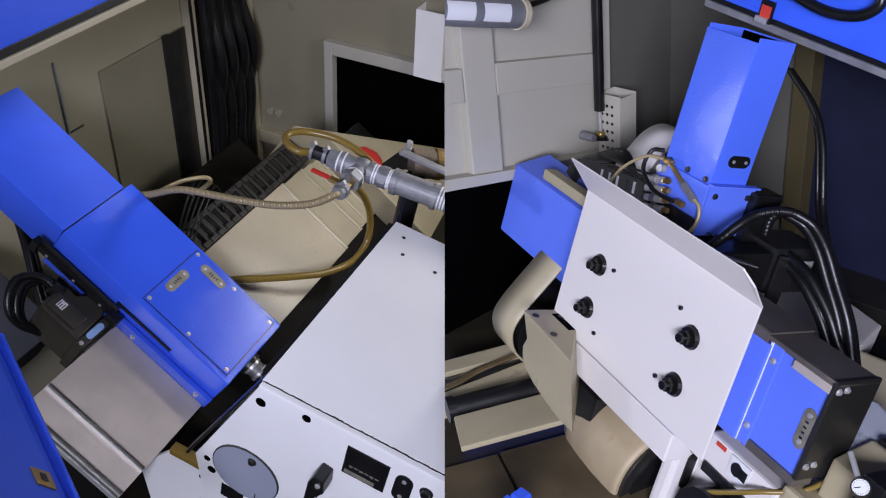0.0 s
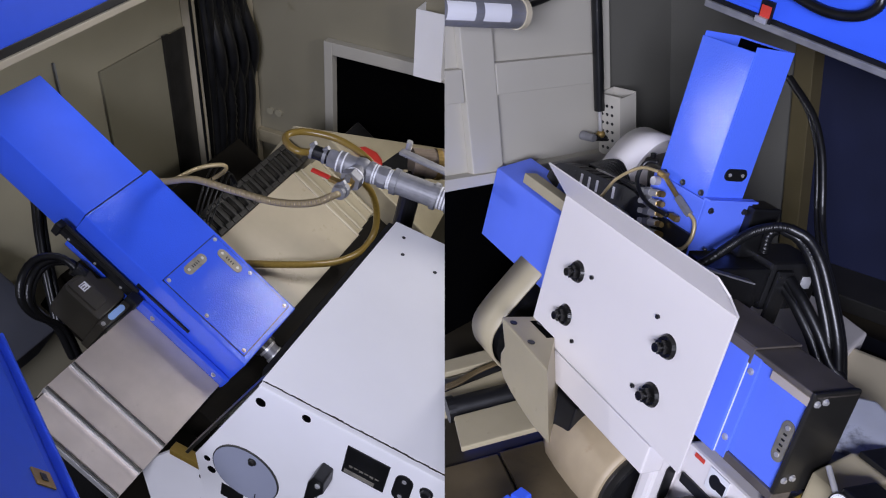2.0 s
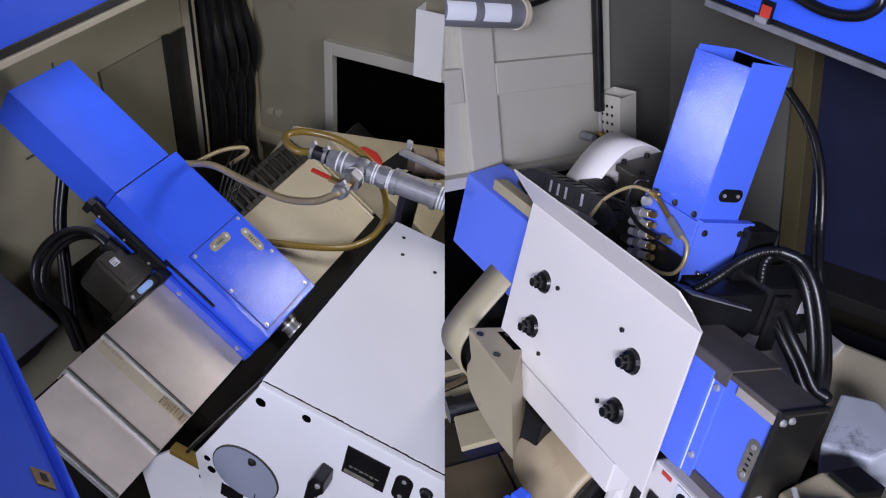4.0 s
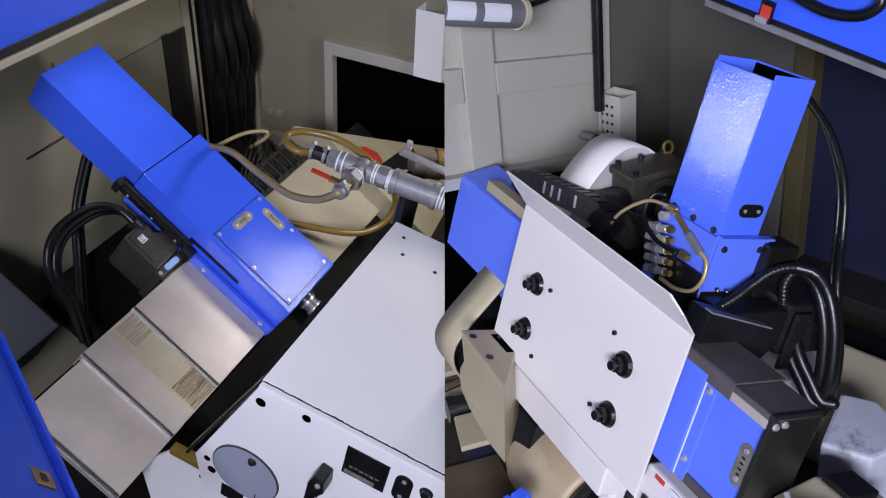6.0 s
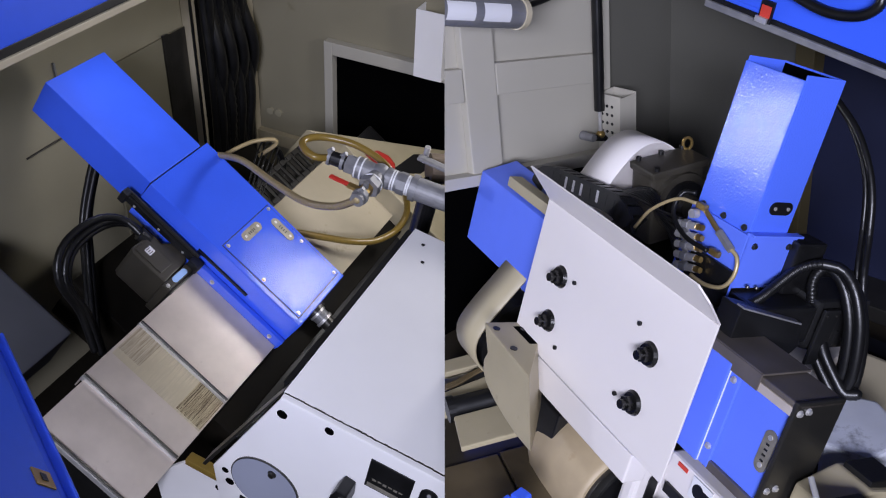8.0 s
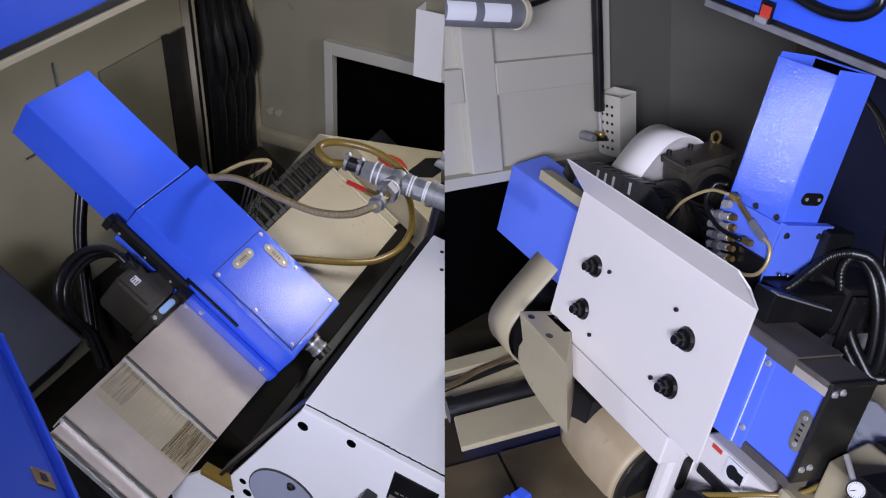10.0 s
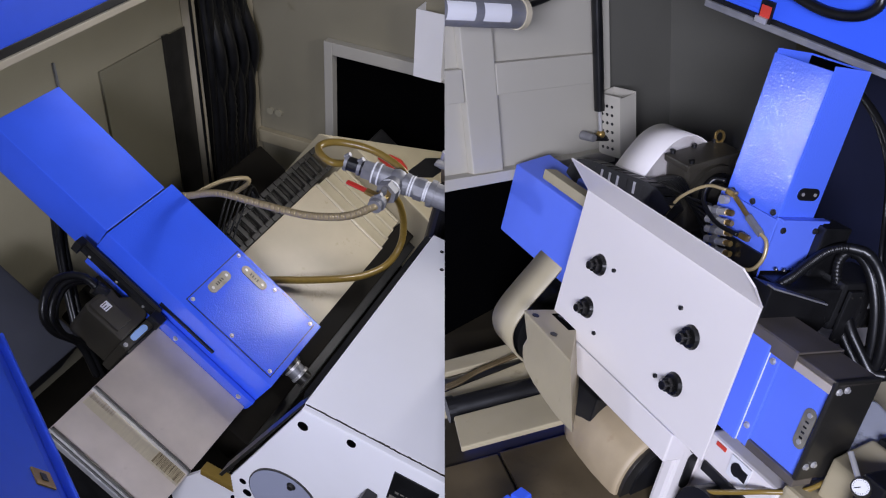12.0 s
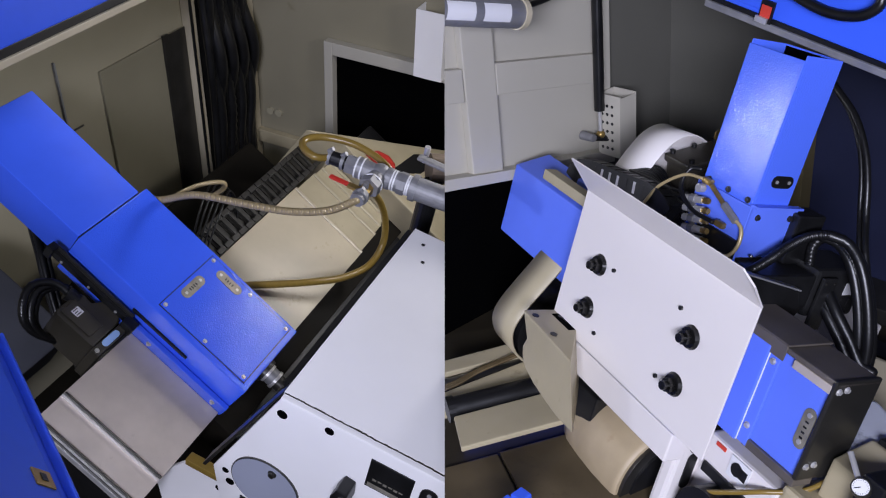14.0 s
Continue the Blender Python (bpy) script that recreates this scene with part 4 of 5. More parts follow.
# black backing and floor paint in the shade of the open-topped interior
part("shade_sheet", box(B(), (X0 + 0.004, Y1 - 0.0045, 0.195), (X1 - 0.004, Y1 - 0.0032, 0.442), 0), VOID, col, "black backing that paints the shade inside the cover")
part("shade_floor", box(B(), (X0 + 0.004, Y0 + 0.004, 0.20), (X1 - 0.004, Y1 - 0.005, 0.204), 0), VOID, col)
part("base_plate", box(B(), (X0 - 0.005, Y0 - 0.006, 0.07), (X1 + 0.006, Y0 - 0.001, 0.196), 0.001), BLUER, col)
part("side_bracket", box(B(), (X1 + 0.001, Y0 - 0.005, 0.105), (X1 + 0.006, 0.205, 0.200), 0.0015), BLUER, col)
part("bracket_fold", box(B(), (X1 + 0.006, Y0 - 0.003, 0.196), (X1 + 0.016, 0.205, 0.200), 0.001), BLUER, col)
for x in (-0.014, 0.034, 0.081):
    screw(col, (x, Y0, 0.202), (0, -1, 0), 0.0045, DSTEEL)
for y in (0.115, 0.19):
    screw(col, (X1 + 0.006, y, 0.178), (1, 0, 0), 0.0045, DSTEEL)
pill(q := B(), (X1, 0.148, 0.240), (0, 1, 0), (0, 0, 1), (1, 0, 0), 0.048, 0.021, 0.002)
tg = part("black_tag", q, BLACK, col, "oval black tag")
for k in (-1, 1):
    part("rivet", cyl(B(), (X1 + 0.002, 0.148 + k * 0.014, 0.240), (X1 + 0.0035, 0.148 + k * 0.014, 0.240), 0.003, seg=8), CHROME, tg)

lub = thing("lubricant_block", HEAD, (0.02, 0.085, 0.13), "row of silver grease fittings with brass ends", "distributor")
part("backing", box(B(), (0.005, 0.086, 0.07), (0.10, 0.093, 0.135), 0.002), BLACK, lub)
for i in range(5):
    c = Vector((-0.012 + i * 0.006, 0.078, 0.165 - i * 0.016))
    cyl(q := B(), c - Vector((0.022, 0, 0.006)), c + Vector((0.022, 0, 0.006)), 0.0065, seg=14)
    fit = part("fitting", q, CHROME, lub)
    cyl(q := B(), c + Vector((0.022, 0, 0.006)), c + Vector((0.034, 0, 0.009)), 0.0055, seg=6)
    part("brass_end", q, BRASS, fit)
    cyl(q := B(), c - Vector((0.008, 0, 0.002)), c + Vector((0.004, 0, 0.001)), 0.0085, seg=6)
    part("collar", q, ZINC, fit)
cyl(q := B(), (0.0, 0.078, 0.19), (0.0, 0.066, 0.19), 0.0075, seg=20)
part("gauge_port", q, CHROME, lub)
part("brass_elbow", box(B(), (-0.010, 0.078, 0.197), (0.010, 0.090, 0.208), 0.003), BRASS, lub)
cyl(q := B(), (0.012, 0.082, 0.20), (0.060, 0.085, 0.175), 0.0042, seg=12)
part("brass_pipe", q, BRASS, lub)
cyl(q := B(), (0.05, 0.085, 0.18), (0.085, 0.085, 0.165), 0.0072, seg=6)
part("union", q, ZINC, lub)
part("brass_tee", box(B(), (0.048, 0.077, 0.142), (0.068, 0.088, 0.153), 0.003), BRASS, lub)
for x, z in ((0.03, 0.12), (0.085, 0.10)):
    screw(lub, (x, 0.086, z), (0, -1, 0), 0.005, BLACK)
tube(q := B(), [(0.075, 0.085, 0.168), (0.098, 0.088, 0.158), (0.106, 0.086, 0.132), (0.098, 0.080, 0.108), (0.072, 0.072, 0.098), (0.04, 0.066, 0.10)], 0.0034, 40)
part("grease_hose", q, BRAID, lub, "pale grease hose")
tube(q := B(), [(-0.012, 0.083, 0.203), (-0.05, 0.075, 0.195), (-0.085, 0.060, 0.160), (-0.10, 0.05, 0.12)], 0.0030, 30)
part("grease_hose", q, BRAID, lub)
tube(q := B(), [(-0.035, 0.098, 0.212), (-0.052, 0.085, 0.205), (-0.045, 0.072, 0.172), (0.0, 0.068, 0.15), (0.05, 0.074, 0.147)], 0.004, 40)
part("black_hose", q, RUBBER, lub)
for i in range(7):
    tube(q := B(), [(-0.03 + i * 0.004, 0.078, 0.168 - i * 0.011), (-0.09, 0.08 + i * 0.006, 0.158 - i * 0.006), (-0.16, 0.09 + i * 0.005, 0.15 + 0.003 * i), (-0.22, 0.10, 0.14)], 0.0028, 24, 6)
    part("grease_line", q, RUBBER, lub)

um = thing("servo_motor", HEAD, (0.13, 0.25, 0.05), "black servo motor with a pale rating label", "motor")
part("body", box(B(), (0.07, 0.235, 0.02), (0.16, 0.36, 0.11), 0.008), MOTOR, um)
part("gearbox", box(B(), (0.06, 0.10, 0.035), (0.16, 0.235, 0.10), 0.006), BLACK, um)
part("mount_plate", prism(B(), [(0.05, 0.111), (0.187, 0.079), (0.208, 0.040), (0.19, 0.020), (0.05, 0.05)], "x", 0.13, 0.172, 0.002), BLACK, um)
part("mount_edge", prism(B(), [(0.05, 0.1145), (0.187, 0.0825), (0.187, 0.0795), (0.05, 0.1115)], "x", 0.160, 0.1765, 0.0004), ZINC, um, "bare bright plate edge")
part("side_cover", box(B(), (0.165, 0.24, 0.0), (0.172, 0.275, 0.10), 0.002), MOTOR, um)
part("rating_label", box(B(), (0.16, 0.315, 0.062), (0.161, 0.340, 0.085), 0), PALE, um)
for i in range(6):
    part("fin", box(B(), (0.155, 0.245 + i * 0.018, 0.025), (0.163, 0.250 + i * 0.018, 0.055), 0), MOTOR, um)
part("upper_block", box(B(), (0.07, 0.195, 0.10), (0.115, 0.26, 0.19), 0.004), BLACK, um)
for y, z in ((0.12, 0.10), (0.14, 0.098), (0.16, 0.10), (0.20, 0.098)):
    screw(um, (0.11, y, z + 0.012), (0, 0, 1), 0.0035, DSTEEL)
for y, z in ((0.247, 0.09), (0.268, 0.09), (0.247, 0.01), (0.268, 0.01)):
    screw(um, (0.172, y, z), (1, 0, 0), 0.0022, DSTEEL)
hoop = thing("hoop_guard", HEAD, (-0.16, 0.23, 0.15), "white bent sheet guard arched over the drive", "guard")
q = B()
prof = [(p.x, p.y) for p in spline([(0.085, 0.03, 0), (0.105, 0.08, 0), (0.122, 0.122, 0), (0.143, 0.165, 0), (0.165, 0.200, 0), (0.187, 0.219, 0), (0.210, 0.227, 0), (0.238, 0.225, 0), (0.270, 0.208, 0), (0.300, 0.175, 0), (0.325, 0.12, 0)], 34)]
rows_ = []
for x in (-0.19, -0.10):
    rows_.append([[q.verts.new((x, 0.22 + (y - 0.22) * s, 0.05 + (z - 0.05) * s - (0.006 if x < -0.15 else 0))) for y, z in prof] for s in (1.0, 0.985)])
for i in range(len(prof) - 1):
    (o0, i0), (o1, i1) = rows_
    for f in ((o0[i], o0[i + 1], o1[i + 1], o1[i]), (i0[i], i1[i], i1[i + 1], i0[i + 1]), (o0[i], i0[i], i0[i + 1], o0[i + 1]), (o1[i], o1[i + 1], i1[i + 1], i1[i])):
        q.faces.new(f).smooth = True
bmesh.ops.recalc_face_normals(q, faces=q.faces)
part("arch", q, GUARDW, hoop)
q = B()
web = [q.verts.new((-0.112, 0.22 + (y - 0.22) * 0.985, 0.05 + (z - 0.05) * 0.985)) for y, z in prof]
q.faces.new(web)
bmesh.ops.solidify(q, geom=q.faces[:], thickness=0.003)
part("side_web", q, GUARDW, hoop)
dm = thing("drive_motor", HEAD, (-0.05, 0.2, 0.12), "black drive motor with a lifting eye", "motor")
tilt = pose(-0.10, 0.166, 0.1851, 17.1, 0, 0)


def tilted(bm):
    bm.transform(tilt)
    return bm


part("body", tilted(box(B(), (0.0, 0.0, -0.15), (0.062, 0.118, 0.0), 0.008)), MOTORB, dm)
part("top_lid", tilted(box(B(), (-0.002, -0.004, -0.012), (0.070, 0.122, 0.003), 0.004)), MOTORB, dm)
part("flange", tilted(cyl(B(), (0.060, 0.062, -0.068), (0.074, 0.062, -0.068), 0.056, seg=36)), MOTORB, dm)
part("flange_step", tilted(cyl(B(), (0.074, 0.062, -0.068), (0.082, 0.062, -0.068), 0.042, seg=36)), BLACK, dm)
part("shaft_cover", tilted(cyl(B(), (0.082, 0.062, -0.068), (0.098, 0.062, -0.068), 0.024, 0.02, seg=24)), MOTORB, dm)
q = B()
for k in range(16):
    a, b3 = 2 * math.pi * k / 16, 2 * math.pi * (k + 1) / 16
    cyl(q, (0.012 + 0.004 * math.cos(a), 0.115 + 0.007 * math.cos(a), 0.014 + 0.012 * math.sin(a)), (0.012 + 0.004 * math.cos(b3), 0.115 + 0.007 * math.cos(b3), 0.014 + 0.012 * math.sin(b3)), 0.003, seg=6)
part("lifting_eye", tilted(q), BRASS, dm)
for x, y in ((0.006, 0.010), (0.006, 0.060), (0.006, 0.108), (0.062, 0.010)):
    part("lid_screw", tilted(cyl(B(), (x, y, 0.003), (x, y, 0.010), 0.005, seg=10)), BLACK, dm)
cc = thing("cable_chain", HEAD, (-0.15, 0.05, 0.08), "black cable chain with pale slots", "cable chain")
run_ = spline([(-0.285, 0.09, 0.075), (-0.278, 0.09, 0.100), (-0.250, 0.09, 0.118), (-0.205, 0.09, 0.128), (-0.150, 0.09, 0.134), (-0.095, 0.09, 0.141), (-0.045, 0.09, 0.148), (0.0, 0.09, 0.146), (0.035, 0.09, 0.128)], 15)
for i, (a, b2) in enumerate(zip(run_, run_[1:])):
    d = (b2 - a).normalized()
    m = Matrix.Translation((a + b2) / 2) @ Matrix.Rotation(-math.atan2(d.z, d.x), 4, "Y")
    h = (b2 - a).length * 0.54
    q = B()
    box(q, (-h, -0.004, -0.040), (h, 0.0, 0.0), 0.001, m)
    box(q, (-h, 0.026, -0.040), (h, 0.030, 0.0), 0.001, m)
    box(q, (-h, 0.0, -0.004), (h * 0.2, 0.026, 0.0), 0.001, m)
    lk = part("link", q, BLACK, cc)
    if 2 < i < 12:
        part("slot", box(B(), (-h * 0.25, -0.0048, -0.030), (h * 0.25, -0.0042, -0.008), 0, m), PALE if i in (5, 6, 7, 9) else BLACK, lk)
hs = thing("head_housing", HEAD, (0.0, -0.03, -0.25), "cream cast housing under the guard plate", "machine housing")
q = B()
prism(q, [(0.0, -0.143), (0.190, -0.143), (0.215, -0.1645), (0.275, -0.24), (0.242, -0.252), (0.186, -0.256), (0.138, -0.253), (0.095, -0.248), (0.055, -0.238), (0.036, -0.222), (0.030, -0.205), (0.037, -0.186)], "y", 0.0, 0.11, 0.004)
q.transform(pose(-0.095, -0.0688, 0, 0, 0, -2.7))
e1, e2, e3 = Vector((0.0908, -0.0775, -0.143)), Vector((0.0, -0.008, -0.143)), Vector((0.150, -0.081, -0.245))
nrm = (e2 - e1).cross(e3 - e1).normalized()
nrm *= 1 if nrm.x > 0 else -1
cut = bmesh.ops.bisect_plane(q, geom=q.verts[:] + q.edges[:] + q.faces[:], plane_co=e1, plane_no=nrm, clear_outer=True)
bmesh.ops.holes_fill(q, edges=[e for e in cut["geom_cut"] if isinstance(e, bmesh.types.BMEdge)])
part("block", q, CASTC, hs)
part("front_bar", box(B(), (-0.015, 0.002, -0.218), (0.288, 0.045, -0.164), 0.003), GUARDW, hs)
# lower web coloured black to pass as shadow in the pocket
part("web", box(B(), (-0.03, 0.02, -0.33), (0.08, 0.06, -0.24), 0.004), BLACK, hs)
for x, y in ((-0.07, -0.055), (0.0, -0.057), (-0.062, 0.0)):
    cyl(q := B(), (x, y, -0.143), (x, y, -0.1415), 0.007, seg=14)
    part("bolt_hole", q, BLACK, hs)
# void-black strip paints the dark gap along the guard plate
part("gap_shade", box(B(), (-0.075, -0.016, -0.155), (-0.012, 0.03, -0.1425), 0.0005), VOID, hs)
bd = thing("band_guard", HEAD, (-0.25, 0.02, -0.25), "cream bent band round the lower wheel", "guard")
q = B()
prof = [(p.x, p.y) for p in spline([(0.085, -0.035, 0), (0.037, -0.110, 0), (0.006, -0.158, 0), (-0.016, -0.195, 0), (-0.029, -0.228, 0), (-0.026, -0.258, 0), (-0.008, -0.290, 0), (0.028, -0.318, 0), (0.085, -0.350, 0)], 30)]
rr = []
for x in (-0.25, -0.165):
    rr.append([[q.verts.new((x, 0.125 + (y - 0.125) * s, -0.22 + (z + 0.22) * s)) for y, z in prof] for s in (1.0, 0.97)])
for i in range(len(prof) - 1):
    (o0, i0), (o1, i1) = rr
    for f in ((o0[i], o0[i + 1], o1[i + 1], o1[i]), (i0[i], i1[i], i1[i + 1], i0[i + 1]), (o0[i], i0[i], i0[i + 1], o0[i + 1]), (o1[i], o1[i + 1], i1[i + 1], i1[i])):
        q.faces.new(f).smooth = True
bmesh.ops.recalc_face_normals(q, faces=q.faces)
part("band", q, CASTC, bd)
cyl(q := B(), (-0.24, 0.10, -0.25), (-0.18, 0.10, -0.25), 0.10, seg=40)
part("wheel", q, BLACK, bd)

roll = thing("contact_roll", HEAD, (0.10, 0.12, -0.32), "tan worn rubber contact roll with a rounded end", "roller")
q = B()
prof = [(-0.022, 0.0), (-0.020, 0.03), (-0.010, 0.055), (0.012, 0.078), (0.042, 0.091), (0.085, 0.096), (0.13, 0.099), (0.185, 0.099), (0.195, 0.096)]
rings = []
for x, r in prof:
    x, r = -0.037 + (x + 0.022) * 1.12, r * 1.16
    rings.append([q.verts.new((x, 0.12 + max(r, 0.0005) * math.cos(2 * math.pi * k / 48), -0.338 + max(r, 0.0005) * math.sin(2 * math.pi * k / 48))) for k in range(48)])
for a, b2 in zip(rings, rings[1:]):
    for k in range(48):
        q.faces.new((a[k], a[(k + 1) % 48], b2[(k + 1) % 48], b2[k])).smooth = True
q.faces.new(rings[-1])
q.faces.new(rings[0][::-1])
bmesh.ops.recalc_face_normals(q, faces=q.faces)
part("cover", q, TAN, roll)
cyl(q := B(), (0.206, 0.12, -0.338), (0.214, 0.12, -0.338), 0.106, seg=48)
part("end_disc", q, DSTEEL, roll, "dark steel end disc")
cyl(q := B(), (0.214, 0.12, -0.338), (0.219, 0.12, -0.338), 0.087, seg=48)
part("disc_step", q, BLACK, roll)
cyl(q := B(), (0.219, 0.12, -0.338), (0.235, 0.12, -0.338), 0.03, seg=32)
part("hub", q, CHROME, roll)

ft = thing("head_casting", HEAD, (0.4, 0.1, -0.3), "white painted head base with rails and stickers", "machine casting")
part("cheek", box(B(), (0.255, 0.035, -0.40), (0.285, 0.11, -0.185), 0.008), GUARDW, ft)
part("deck", box(B(), (0.285, 0.085, -0.30), (0.44, 0.20, -0.165), 0.006), GUARDW, ft)
pill(q := B(), (0.2865, 0.068, -0.245), (0, 0, 1), (0, 1, 0), (1, 0, 0), 0.07, 0.02, 0.002)
part("black_tag", q, BLACK, ft)
cyl(q := B(), (0.285, 0.066, -0.198), (0.288, 0.066, -0.198), 0.010, seg=18)
part("port", q, BLACK, ft)
part("black_strip", box(B(), (0.30, 0.078, -0.232), (0.42, 0.0845, -0.214), 0.002), BLACK, ft, "black scuffed strip")
st = part("warning_sticker", box(B(), (0.345, 0.0825, -0.205), (0.388, 0.0845, -0.168), 0), PALE, ft, "small warning sticker with a black mark")
cyl(q := B(), (0.362, 0.0825, -0.186), (0.362, 0.0818, -0.186), 0.012, seg=14)
part("mark", q, BLACK, st)
part("mark_bar", box(B(), (0.370, 0.0818, -0.196), (0.384, 0.0825, -0.178), 0), BLACK, st)
part("red_label", box(B(), (0.308, 0.083, -0.176), (0.330, 0.0845, -0.169), 0), WARNR, ft)
cyl(q := B(), (0.36, 0.04, -0.285), (0.36, 0.10, -0.285), 0.055, seg=36)
part("black_wheel", q, BLACK, ft)
dl = thing("dial_block", HEAD, (0.55, 0.08, -0.1), "off-white indicator block with dark grease", "bracket")
prism(q := B(), [(0.13, -0.17), (0.13, -0.085), (0.20, -0.060), (0.30, -0.075), (0.30, -0.17)], "x", 0.47, 0.535, 0.004)
part("block", q, CASTC, dl)
part("black_pad", box(B(), (0.478, 0.205, -0.072), (0.526, 0.265, -0.052), 0.002), BLACK, dl)
part("clamp", box(B(), (0.535, 0.10, -0.12), (0.575, 0.17, -0.055), 0.004), BLACK, dl)
part("base", box(B(), (0.44, 0.09, -0.24), (0.66, 0.28, -0.15), 0.008), CASTC, dl)
dg = thing("dial_gauge", HEAD, (0.56, 0.06, -0.05), "small round dial gauge with a white face", "dial gauge")
dn = Vector((0.25, -0.75, 0.6)).normalized()
dc = Vector((0.562, 0.06, -0.052))
cyl(q := B(), dc - dn * 0.014, dc, 0.0130, seg=36)
part("case", q, DSTEEL, dg)
cyl(q := B(), dc, dc + dn * 0.001, 0.0110, seg=36)
part("face", q, PALE, dg)
side = dn.orthogonal().normalized()
oth = dn.cross(side)
for k in range(20):
    a = 2 * math.pi * k / 20
    d = side * math.cos(a) + oth * math.sin(a)
    cyl(q := B(), dc + d * 0.0085 + dn * 0.0012, dc + d * 0.0100 + dn * 0.0012, 0.0003, seg=4)
    part("tick", q, BLACK, dg)
cyl(q := B(), dc + dn * 0.0016, dc + dn * 0.0016 + side * 0.008, 0.0005, seg=5)
part("needle", q, BLACK, dg)
cyl(q := B(), dc - dn * 0.008 - oth * 0.012, dc - dn * 0.008 - oth * 0.05, 0.004, seg=10)
part("stem", q, CHROME, dg)
yh = thing("yellow_coolant_hose", HEAD, (0.42, 0.09, -0.2), "yellowed thin coolant hose under the blue box", "hose")
tube(q := B(), [(0.35, 0.05, -0.235), (0.38, 0.06, -0.212), (0.42, 0.072, -0.180), (0.46, 0.12, -0.15), (0.465, 0.17, -0.11), (0.44, 0.19, -0.08)], 0.0042, 50)
part("hose", q, YELLOW, yh)

# plain hall shell round the viewer
structure("ceiling", box(B(), (-4, -3, 4.2), (4, 5, 4.3), 0), HALL, Matrix.Identity(4), "grey hall ceiling", "ceiling")
structure("wall_6", box(B(), (-4, -3.1, -1), (4, -3, 4.2), 0), HALL, Matrix.Identity(4), "grey hall wall behind the viewer", "wall")
structure("wall_7", box(B(), (-4.1, -3, -1), (-4, 5, 4.2), 0), HALL, Matrix.Identity(4), "grey hall wall", "wall")
structure("wall_8", box(B(), (4, -3, -1), (4.1, 5, 4.2), 0), HALL, Matrix.Identity(4), "grey hall wall", "wall")
structure("wall_9", box(B(), (-4, 5, -1), (4, 5.1, 4.2), 0), HALL, Matrix.Identity(4), "grey far hall wall", "wall")

# ==== the cycle ====
A_MOVE = Vector((0.114, -0.085, 0.0039))
B_MOVE = Vector((0.1598, 0.3819, 0.0222))
P_MOVE = Vector((-0.1228, -0.0894, 0.0201))
Q_MOVE = Vector((0.0979, -0.0972, -0.0155))
A_KEYS = ((0, 0), (6.93, 0), (9.0, 1), (12.98, 1), (14.0, 0.52))
B_KEYS = ((0, 0), (0.62, 0), (6.62, 1.02), (6.87, 1.02), (12.98, 0.015), (14.0, 0.015))
COVER_KEYS = ((0, 0), (0.62, 0), (1.5, 0.15), (3.0, 0.33), (5.5, 0.54), (6.62, 0.62), (6.87, 0.62), (8.0, 0.45), (10.6, 0), (14.0, 0))
P_KEYS = ((0, 0), (0.62, 0), (4.41, 1), (6.71, 1), (10.26, 0), (14.0, 0))
Q_KEYS = ((0, 0), (0.64, 0), (6.62, 1), (11.42, 1), (14.0, 0.575))


def level(keys, t):
    for (t0, v0), (t1, v1) in zip(keys, keys[1:]):
        if t <= t1:
            return v0 + (v1 - v0) * (t - t0) / (t1 - t0)
    return keys[-1][1]


def times(*tables):
    ts = {round(0.5 * k, 2) for k in range(29)}
    for keys in tables:
        for t, _ in keys:
            ts |= {round(min(14, max(0, t + d)), 2) for d in (-0.1, 0, 0.1)}
    return sorted(ts)


def carry(ob, *moves):
    home = ob.matrix_world.copy() if ob.matrix_world != Matrix.Identity(4) else ob.matrix_basis.copy()
    rows = []
    for t in times(*[k for k, _ in moves]):
        off = sum((v * level(k, t) for k, v in moves), Vector())
        rows.append((t, Matrix.Translation(off) @ home))
    walk(ob, rows)


HOSES = []


def bending_hose(name, label, start, end_, r, n, material, sleeve=False, space=SLIDE, keys=B_KEYS, kind="hose"):
    """A hose in short rigid pieces that go from one curve to the other as the arm travels."""
    ob = thing(name, space, start[-1], label, kind)
    span = max(sum((b - a).length for a, b in zip(l, l[1:])) for l in (spline(start, 60), spline(end_, 60))) / n
    mesh = None
    pieces = []
    for i in range(n):
        q = B()
        k = 3 if sleeve else 1
        for j in range(k):
            z0, z1 = span * 1.12 * (j / k - 0.5), span * 1.12 * ((j + 1) / k - 0.5)
            cyl(q, (0, 0, z0), (0, 0, z1), r, r * (0.86 if sleeve else 1), 14, sleeve)
        bmesh.ops.create_icosphere(q, subdivisions=2, radius=r * 0.98, matrix=Matrix.Translation((0, 0, span * 0.5)))
        for f in q.faces:
            f.smooth = True
        if mesh is None:
            mesh = bpy.data.meshes.new("piece")
            q.to_mesh(mesh)
            mesh.materials.append(material)
        q.free()
        pc = new("piece", mesh)
        pc.parent = ob
        pieces.append(pc)
    HOSES.append((ob, pieces, start, end_, Vector(start[-1]), keys))
    return ob


